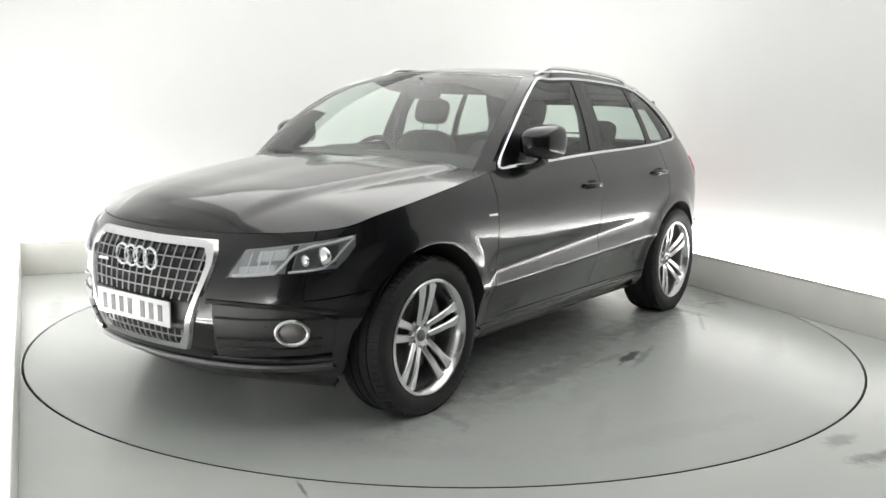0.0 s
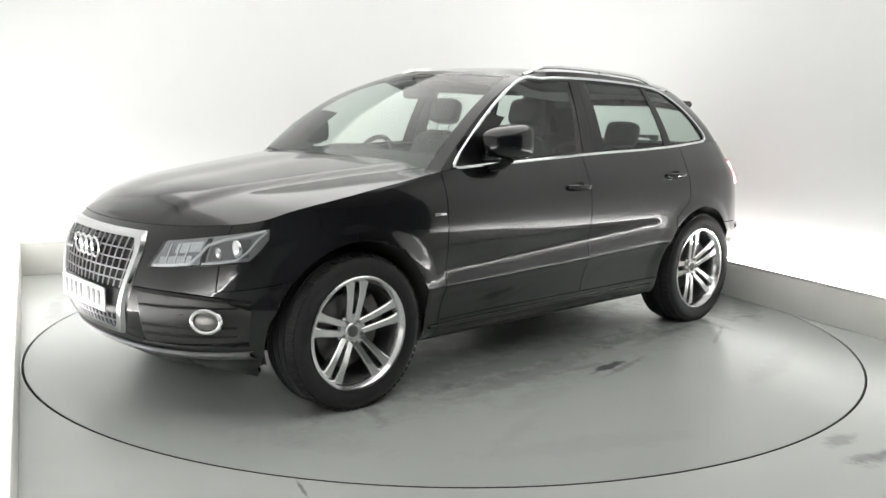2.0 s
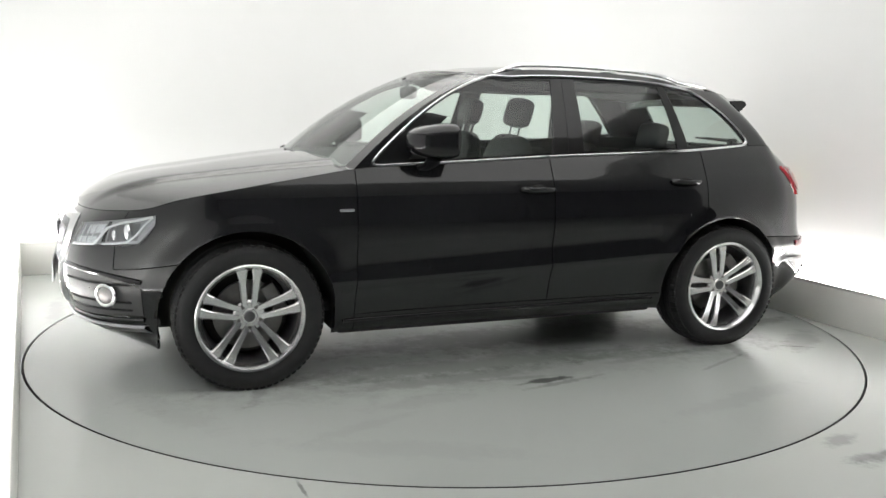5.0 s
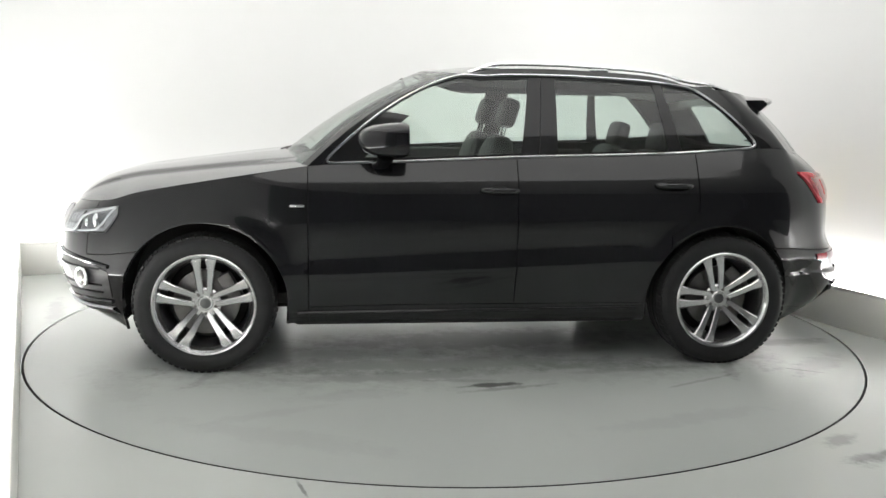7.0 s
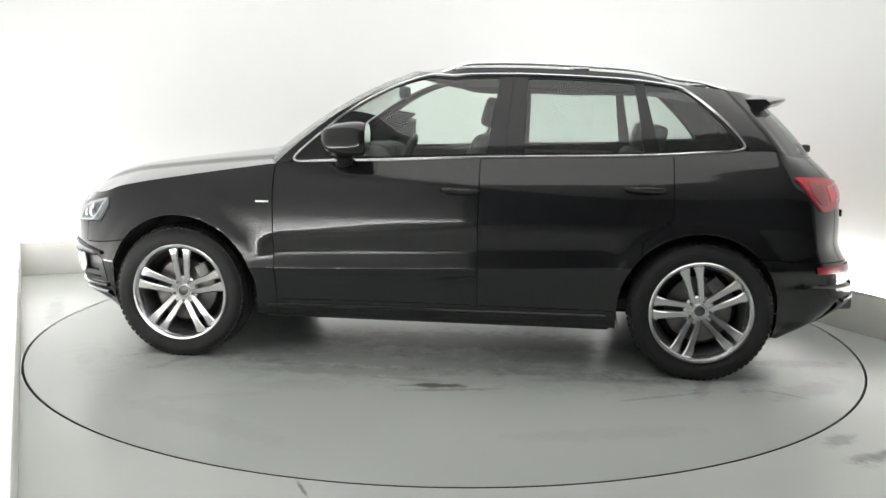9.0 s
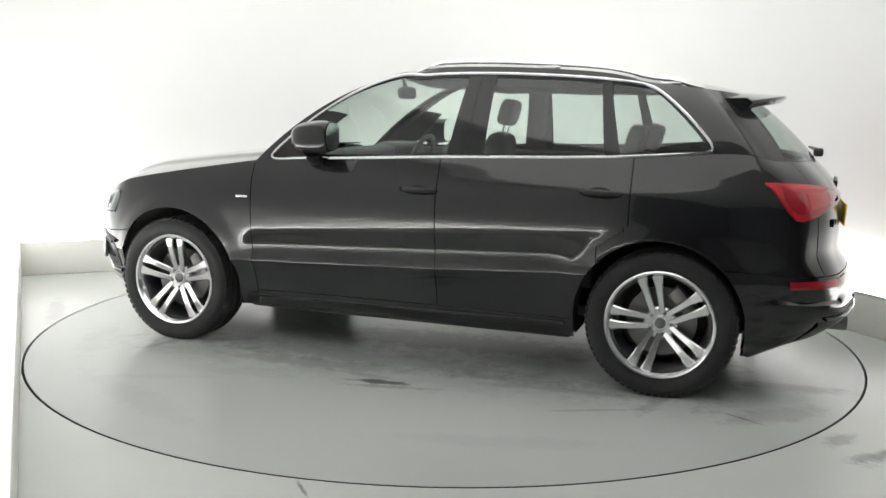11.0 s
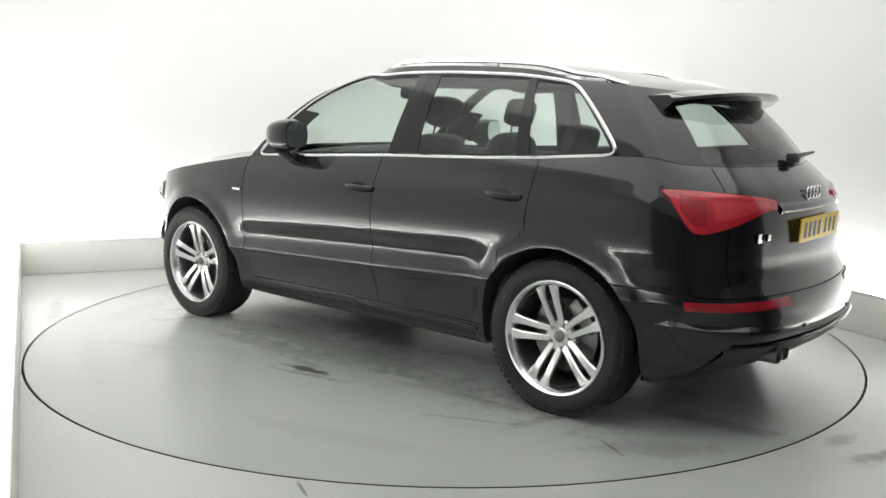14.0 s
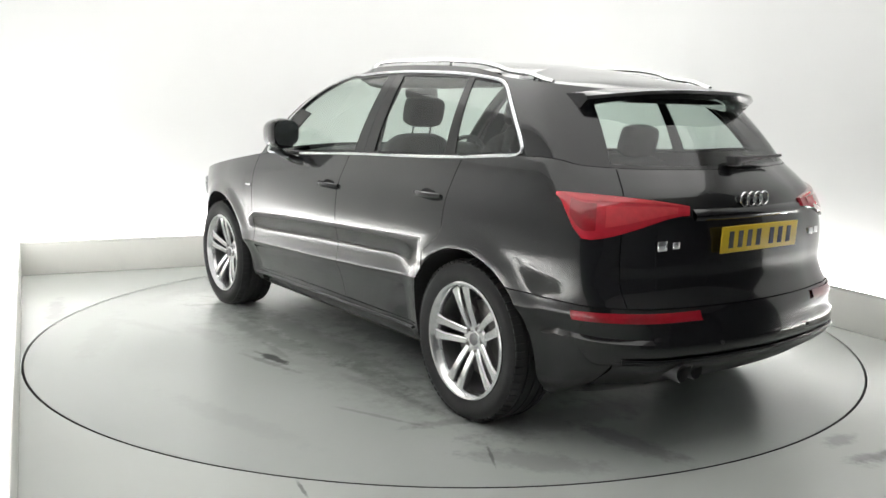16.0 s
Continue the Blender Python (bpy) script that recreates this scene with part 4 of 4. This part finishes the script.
        def patch(out, t0, t1, k0, k1, nt=14, nk=6):
            bm = bmesh.new()
            rows = [[bm.verts.new(at(t, k, out)) for k in np.linspace(k0, k1, nk)] for t in np.linspace(t0, t1, nt)]
            for a, c in zip(rows, rows[1:]):
                for i in range(nk - 1):
                    bm.faces.new((a[i], a[i + 1], c[i + 1], c[i]))
            return bm
        part("lamp_housing", patch(0.003, 0, 1, 0, 1), LAMP_INSIDE, lamp, "silver grey lamp housing")
        part("inner_reflector", patch(0.007, 0.08, 0.36, 0.10, 0.40), SILVER_LENS, lamp, "bright reflector bowl")
        part("upper_reflector", patch(0.0065, 0.20, 0.42, 0.52, 0.88), SILVER_LENS, lamp)
        part("outer_reflector", patch(0.006, 0.50, 0.84, 0.18, 0.78), ALLOY_DARK, lamp)
        for t, k, r in ((0.72, 0.5, 0.040), (0.57, 0.42, 0.026)):
            bm = bmesh.new()
            c = at(t, k, 0.004)
            bmesh.ops.create_uvsphere(bm, u_segments=20, v_segments=12, radius=r, matrix=Matrix.Translation(c) @ Matrix.Diagonal((0.55, 1, 1, 1)))
            part("projector_lens", bm, CHROME, lamp, "round lamp lens")
        bm = bmesh.new()
        tube(bm, [at(t, k, 0.012) for t, k in ((0.04, 0.10), (0.2, 0.08), (0.36, 0.10), (0.42, 0.4), (0.47, 0.72), (0.6, 0.86), (0.8, 0.90), (0.97, 0.92))], 0.0065, 6)
        part("light_guide", bm, PLATE_WHITE, lamp, "white running light strip")
        bm = bmesh.new()
        tube(bm, [at(t, k, 0.012) for t, k in ((0.46, 0.10), (0.6, 0.10), (0.74, 0.14), (0.82, 0.36), (0.9, 0.66), (0.98, 0.85))], 0.005, 6)
        part("light_guide", bm, PLATE_WHITE, lamp)
        for t0 in (0.14, 0.22, 0.30):
            part("reflector_fin", patch(0.010, t0, t0 + 0.012, 0.14, 0.86, 3, 4), CHROME, lamp)
        part("lamp_bezel", patch(0.009, 0.44, 0.485, 0.04, 0.96, 4, 4), GLOSS_BLACK, lamp, "black divider between the lamps")
        part("lamp_bezel", patch(0.009, 0.0, 1.0, 0.0, 0.07, 14, 2), GLOSS_BLACK, lamp)
        part("lamp_cover", patch(0.020, 0, 1, 0, 1), LAMP_GLASS, lamp, "clear lamp cover")
        return lamp
    both(headlight)

    def fog(sign):
        lamp = new("fog_light")
        lamp.parent = car
        tagged(lamp, "round fog light in a chrome ring")
        def at(t, z, out):
            q = shell(t, z)
            return Vector((q[0] + out * 0.8, sign * (q[1] + out * 0.6), z))
        sa, sb = s_at(2.235), s_at(1.90)
        bm = bmesh.new()
        rows = []
        for t in np.linspace(0, 1, 14):
            s = sa + (sb - sa) * t
            z0, z1 = 0.355 + 0.02 * t, 0.585 - 0.03 * t - 0.16 * max(0, t - 0.75)
            rows.append([bm.verts.new(at(s, z, 0.003)) for z in np.linspace(z0, z1, 6)])
        for a, c in zip(rows, rows[1:]):
            for i in range(5):
                bm.faces.new((a[i], a[i + 1], c[i + 1], c[i]))
        part("intake_mesh", bm, PLASTIC, lamp, "matt black side intake")
        for z in (0.40, 0.44, 0.53):
            bm = bmesh.new()
            tube(bm, [at(sa + (sb - sa) * t, z, 0.006) for t in np.linspace(0.03, 0.9, 10)], 0.006, 6)
            part("intake_bar", bm, GLOSS_BLACK, lamp)
        for za, zb2, end in ((0.592, 0.545, 0.40), (0.348, 0.352, 0.36)):
            bm = bmesh.new()
            path = [at(sa + (sb - sa) * t, za + (zb2 - za) * t * t, 0.004) for t in np.linspace(-0.05, 1.0, 16)]
            tube(bm, path, 0.011, 8)
            part("intake_lip", bm, PAINT, lamp)
        smid = s_at(2.055)
        c = at(smid, 0.474, 0.012)
        n = Vector((0.80, sign * 0.60, 0)).normalized()
        side = Vector((-n.y, n.x, 0))
        bm = bmesh.new()
        tube(bm, [c + side * (0.066 * math.cos(a)) + Vector((0, 0, 0.049 * math.sin(a))) for a in np.linspace(0, 2 * math.pi, 33)[:-1]], 0.010, 8, closed=True, up=n)
        part("fog_ring", bm, CHROME, lamp, "chrome fog light ring")
        bm = bmesh.new()
        bmesh.ops.create_uvsphere(bm, u_segments=20, v_segments=10, radius=0.042, matrix=Matrix.Translation(c) @ n.to_track_quat("Z", "Y").to_matrix().to_4x4() @ Matrix.Diagonal((1.25, 0.92, 0.3, 1)))
        part("fog_lens", bm, BRAKE, lamp, "clear fog light lens")
        return lamp
    both(fog)


def build_rear(car, tailgate):
    def tail(sign):
        lamp = new("tail_light")
        lamp.parent = car
        tagged(lamp, "large red wedge tail light")
        sa, sb = s_at(-1.915), s_at(-2.29)
        def at(t, k, out):
            s = sa + (sb - sa) * t
            zt = 1.066 - 0.052 * t * t
            drop = 0.012 + 0.165 * float(smooth01(t / 0.30)) - 0.142 * float(smooth01((t - 0.26) / 0.80))
            z = zt - drop * (1 - k)
            q = shell(s, z)
            n = Vector((-0.25 - 1.1 * t, 1.1 - t, 0.1)).normalized()
            return Vector((q[0] + n.x * out, sign * (q[1] + n.y * out), z + n.z * out))
        def patch(out, t0, t1, k0, k1, nt=16, nk=6):
            bm = bmesh.new()
            rows = [[bm.verts.new(at(t, k, out)) for k in np.linspace(k0, k1, nk)] for t in np.linspace(t0, t1, nt)]
            for a, c in zip(rows, rows[1:]):
                for i in range(nk - 1):
                    bm.faces.new((a[i], a[i + 1], c[i + 1], c[i]))
            rim = [e for e in bm.edges if e.is_boundary]
            ext = bmesh.ops.extrude_edge_only(bm, edges=rim)
            for g in ext["geom"]:
                if isinstance(g, bmesh.types.BMVert):
                    g.co += Vector((0.02, -sign * 0.012, 0))
            return bm
        part("red_cover", patch(0.012, 0, 1, 0, 1), RED_GLASS, lamp, "red lens")
        part("light_bar", patch(0.0145, 0.10, 0.97, 0.86, 0.97), RED_PALE, lamp, "pale red light strip")
        part("lamp_core", patch(0.0145, 0.42, 0.9, 0.25, 0.75), RED_PALE, lamp, "pale red lamp core")
        part("lamp_core", patch(0.0145, 0.16, 0.36, 0.20, 0.80), RED_DEEP, lamp)
        return lamp
    both(tail)

    def reflector(sign):
        bm = bmesh.new()
        sa, sb = s_at(-2.0), s_at(-2.295)
        rows = []
        for t in np.linspace(0, 1, 12):
            s = sa + (sb - sa) * t
            row = []
            for z in (0.568, 0.581, 0.594, 0.606):
                q = shell(s, z)
                row.append(bm.verts.new((q[0] - 0.008, sign * (q[1] + 0.004), z)))
            rows.append(row)
        for a, c in zip(rows, rows[1:]):
            for i in range(3):
                bm.faces.new((a[i], a[i + 1], c[i + 1], c[i]))
        return part("bumper_reflector", bm, RED_DEEP, car, "slim dark red bumper reflector")
    both(reflector)
    q = rear_point(0, 0.875)
    plate_at(tailgate, "number_plate", PLATE_YELLOW, q.x - 0.012, 0.875, -1, -3, "yellow number plate with dark bars")
    bm = bmesh.new()
    rows = []
    for z, o in ((0.955, 0.003), (0.968, 0.011), (0.978, 0.013), (0.992, 0.007), (1.0, 0.0)):
        rows.append([bm.verts.new(rear_point(y, z, o)) for y in np.linspace(-0.36, 0.36, 15)])
    for a, c in zip(rows, rows[1:]):
        for i in range(14):
            bm.faces.new((a[i], a[i + 1], c[i + 1], c[i]))
    part("plate_ledge", bm, PAINT, tailgate, "black ledge over the plate")
    bm = bmesh.new()
    for k in range(4):
        ring(bm, rear_point((k - 1.5) * 0.044, 1.03, 0.010), 0.029, 0.0045)
    part("emblem", bm, CHROME, tailgate, "four linked chrome rings")
    for y, w in ((0.53, 0.055), (0.465, 0.04)):
        bm = bmesh.new()
        box(bm, rear_point(y, 0.862, 0.004), (0.006, w, 0.04 if w > 0.05 else 0.028), 0.003)
        part("badge_bar", bm, CHROME, tailgate)
    for y in (-0.46, -0.52):
        bm = bmesh.new()
        box(bm, rear_point(y, 0.862, 0.004), (0.006, 0.045, 0.03), 0.003)
        part("badge_bar", bm, CHROME, tailgate)
    # wiper
    bm = bmesh.new()
    box(bm, (-2.105, 0.02, 1.185), (0.05, 0.06, 0.045), 0.012)
    tube(bm, [(-2.115, 0.0, 1.19), (-2.10, -0.15, 1.195), (-2.075, -0.36, 1.20)], [0.014, 0.011, 0.006], 8)
    part("rear_wiper", bm, PLASTIC, tailgate, "black rear wiper")
    # diffuser and pipes
    bm = bmesh.new()
    rows = [[bm.verts.new(rear_point(y, z, o)) for y in np.linspace(-0.74, 0.74, 31)] for z, o in ((0.23, 0.0), (0.30, 0.006), (0.36, 0.012), (0.385, 0.018), (0.40, 0.012), (0.41, 0.0))]
    for a, c in zip(rows, rows[1:]):
        for i in range(30):
            bm.faces.new((a[i], a[i + 1], c[i + 1], c[i]))
    part("rear_diffuser", bm, PLASTIC, car, "matt black rear diffuser")
    bm = bmesh.new()
    tube(bm, [rear_point(y, 0.415, 0.012) for y in np.linspace(-0.72, 0.72, 31)], 0.009, 6)
    part("bumper_strip", bm, GLOSS_BLACK, car)
    for y in (0.49, 0.405):
        bm = bmesh.new()
        lathe(bm, [(0.036, 0.0), (0.039, -0.01), (0.039, -0.16), (0.034, -0.16), (0.034, -0.01), (0.036, 0.0)], 24, "x", (-2.145, y, 0.362))
        for v in bm.verts:
            v.co.x = -2.275 - (v.co.x + 2.145)
        part("exhaust_tip", bm, ALLOY_DARK, car, "round steel exhaust tip")
    for y in (-0.3, 0.3):
        bm = bmesh.new()
        q = rear_point(y, 0.47, 0.004)
        lathe(bm, [(0.0005, 0.0), (0.010, 0.0), (0.011, 0.006)], 16, "x", q)
        part("parking_sensor", bm, GLOSS_BLACK, car)


def build_sides(car, doors, rears):
    def mirror_at(sign):
        m = new("wing_mirror")
        m.parent = car
        tagged(m, "gloss black wing mirror")
        bm = bmesh.new()
        bmesh.ops.create_uvsphere(bm, u_segments=28, v_segments=18, radius=1)
        for v in bm.verts:
            x, y, z = v.co
            x2 = math.copysign(abs(x) ** 0.75, x)
            z2 = math.copysign(abs(z) ** 0.6, z)
            y2 = math.copysign(abs(y) ** 0.7, y)
            back = 0.5 - 0.5 * x2
            v.co = Vector((0.467 + 0.137 * x2 - 0.03 * y2, sign * (0.925 + 0.096 * y2 * (0.82 + 0.18 * back)), 1.215 + (0.102 * z2) * (0.72 + 0.28 * back) + 0.008 * back))
            if v.co.x < 0.357:
                v.co.x = 0.357
        part("mirror_housing", bm, PAINT, m, "gloss black mirror housing", angle=45)
        bm = bmesh.new()
        bmesh.ops.create_circle(bm, cap_ends=True, segments=28, radius=1)
        for v in bm.verts:
            a, c = v.co.x, v.co.y
            v.co = Vector((0.353, sign * (0.925 + 0.078 * math.copysign(abs(a) ** 0.7, a)), 1.225 + 0.074 * math.copysign(abs(c) ** 0.7, c)))
        part("mirror_glass", bm, CHROME, m, "mirror glass")
        bm = bmesh.new()
        tube(bm, [(0.47, sign * 0.94, 1.135), (0.48, sign * 0.90, 1.10), (0.50, sign * 0.83, 1.078)], [0.05, 0.042, 0.05], 10, flat=0.5)
        part("mirror_foot", bm, GLOSS_BLACK, m)
        return m
    both(mirror_at)
    for pair, x0, z0 in ((doors, -0.13, 0.960), (rears, -1.085, 0.990)):
        for ob, sign in zip(pair, (1, -1)):
            q = side_point(x0, z0, 0, sign)
            bm = bmesh.new()
            bmesh.ops.create_uvsphere(bm, u_segments=18, v_segments=10, radius=1, matrix=Matrix.Translation(q + Vector((0, sign * 0.001, -0.004))) @ Matrix.Diagonal((0.062, 0.004, 0.033, 1)))
            cup = part("handle_cup", bm, LINER, ob, "dark recess behind the handle")
            bm = bmesh.new()
            tube(bm, [q + Vector((dx, sign * dy, dz)) for dx, dy, dz in ((0.095, 0.004, 0.004), (0.075, 0.020, 0.004), (0.03, 0.034, 0.002), (-0.03, 0.036, 0.001), (-0.08, 0.022, 0), (-0.105, 0.004, 0))],
                 [0.010, 0.013, 0.0135, 0.0135, 0.013, 0.010], 8, flat=1.1)
            part("door_handle", bm, PAINT, ob, "gloss black door handle")
    def badge(sign):
        bm = bmesh.new()
        q = side_point(0.925, 0.878, 0.003, sign)
        box(bm, q, (0.075, 0.006, 0.014), 0.003)
        return part("wing_badge", bm, CHROME, car, "small chrome wing badge")
    both(badge)
    def strip(sign):
        bm = bmesh.new()
        tube(bm, [side_point(x, 0.300 + 0.012 * (0.9 - x) / 1.8, 0.004, sign) for x in np.linspace(0.93, -0.92, 24)], 0.008, 6)
        return part("sill_strip", bm, GLOSS_BLACK, car, "gloss black sill strip")
    both(strip)
    # front wipers
    for x, y, y2 in ((1.0, 0.42, -0.12), (1.03, -0.12, -0.66)):
        bm = bmesh.new()
        tube(bm, [(1.055 - 0.12 * y * y, y, 1.112), (1.045 - 0.1 * y2 * y2, (y + y2) / 2, 1.128), (1.02 - 0.2 * y2 * y2, y2, 1.128)], [0.009, 0.008, 0.005], 8)
        part("wiper", bm, PLASTIC, car, "black windscreen wiper")


def cushion(bm, centre, size, turn=None, puff=0.55):
    """A soft rounded block."""
    made = bmesh.ops.create_uvsphere(bm, u_segments=20, v_segments=14, radius=1)
    m = Matrix.Translation(centre) @ (turn or Matrix())
    for v in made["verts"]:
        c = [math.copysign(abs(k) ** puff, k) * s / 2 for k, s in zip(v.co, size)]
        v.co = m @ Vector(c)


def build_interior(car):
    lean = Matrix.Rotation(radians(-16), 4, "Y")
    def seat(name, x, y, w=0.52, base=True, back=0.62, z0=0.60, head=True, rise=0.145):
        s = new(name)
        s.parent = car
        s["label"] = "black leather car seat"
        bm = bmesh.new()
        cushion(bm, (x + 0.05, y, z0 - 0.02), (0.54, w, 0.20))
        part("seat_cushion", bm, LEATHER, s)
        bm = bmesh.new()
        cushion(bm, (x - 0.26, y, z0 + back / 2), (0.16, w * 0.96, back + 0.06), lean)
        part("backrest", bm, LEATHER, s)
        if head:
            bm = bmesh.new()
            cushion(bm, (x - 0.385, y, z0 + back + rise), (0.10, 0.25, 0.17), lean, 0.5)
            part("headrest", bm, LEATHER, s, "black leather headrest")
            bm = bmesh.new()
            for d in (-0.06, 0.06):
                tube(bm, [(x - 0.345, y + d, z0 + back - 0.02), (x - 0.375, y + d, z0 + back + 0.09)], 0.006, 6)
            part("headrest_rod", bm, CHROME, s)
        return s
    seat("front_seat", 0.12, 0.37)
    seat("front_seat", 0.12, -0.37)
    for y in (0.40, -0.40):
        seat("rear_seat", -0.80, y, 0.56, back=0.54, z0=0.60, rise=0.09)
    seat("rear_seat", -0.80, 0.0, 0.28, back=0.50, z0=0.62, head=False)
    bm = bmesh.new()
    cushion(bm, (0.72, 0, 0.97), (0.62, 1.46, 0.30), Matrix.Rotation(radians(8), 4, "Y"), 0.45)
    part("dashboard", bm, TRIM_DARK, car, "black padded dashboard")
    bm = bmesh.new()
    cushion(bm, (0.50, -0.37, 1.10), (0.26, 0.40, 0.12), None, 0.5)
    part("instrument_hood", bm, TRIM_DARK, car)
    wheel = new("steering_wheel")
    wheel.parent = car
    wheel["label"] = "black three-spoke steering wheel on the right side"
    m = Matrix.Translation((0.36, -0.37, 1.03)) @ Matrix.Rotation(radians(-24), 4, "Y")
    bm = bmesh.new()
    tube(bm, [m @ Vector((0, 0.185 * math.cos(a), 0.185 * math.sin(a))) for a in np.linspace(0, 2 * math.pi, 37)[:-1]], 0.016, 8, closed=True, up=(1, 0, 0.3))
    part("wheel_ring", bm, LEATHER, wheel)
    bm = bmesh.new()
    cushion(bm, (0.02, 0, 0), (0.06, 0.17, 0.14), None, 0.6)
    for a in (0, 180, 270):
        c, s = math.cos(radians(a)), math.sin(radians(a))
        tube(bm, [(0.015, 0.05 * c, 0.05 * s), (0.0, 0.18 * c, 0.18 * s)], 0.016, 6)
    bm.transform(m)
    part("wheel_spokes", bm, TRIM_DARK, wheel)
    bm = bmesh.new()
    cushion(bm, (0.30, 0, 1.475), (0.05, 0.24, 0.075), None, 0.5)
    tube(bm, [(0.30, 0, 1.49), (0.33, 0, 1.56)], 0.012, 6)
    part("rear_view_mirror", bm, TRIM_DARK, car, "black rear view mirror")
    # door linings, floor, parcel cover
    def lining(sign):
        bm = bmesh.new()
        box(bm, (-0.1, sign * 0.775, 0.80), (1.9, 0.06, 0.62), 0.02)
        return part("door_lining", bm, TRIM_DARK, car, "black door lining")
    both(lining)
    bm = bmesh.new()
    box(bm, (-0.2, 0, 0.36), (2.6, 1.5, 0.06), 0.01)
    part("cabin_floor", bm, TRIM_DARK, car)
    bm = bmesh.new()
    box(bm, (-1.58, 0, 1.02), (0.78, 1.32, 0.03), 0.01)
    part("parcel_cover", bm, TRIM_DARK, car, "black load cover")
    def pillar(sign):
        bm = bmesh.new()
        tube(bm, [(-0.36, sign * 0.765, 1.12), (-0.375, sign * 0.71, 1.35), (-0.40, sign * 0.62, 1.54)], 0.06, 8, flat=0.4)
        return part("inner_pillar", bm, TRIM_DARK, car)
    both(pillar)


def build_car():
    car = new("suv")
    tagged(car, "glossy black five-door sport utility car with silver wheels on the turntable", "car")
    P0, ss, tailgate, doors, rears = build_shell(car)
    build_cabin(car, P0, ss, tailgate, doors, rears)
    build_wheels(car)
    build_front(car)
    build_rear(car, tailgate)
    build_sides(car, doors, rears)
    build_interior(car)
    return car


build_room()
TURNTABLE = build_turntable()
CAR = build_car()


def motions():
    """The turntable turns clockwise and carries the car."""
    walk(TURNTABLE, [(t, pose(0, 0, 0, 0, 0, a)) for t, a in TURN])
    walk(CAR, [(t, pose(0, 0, 0, 0, 0, a) @ pose(-0.032, 0.017, 0)) for t, a in TURN])


motions()
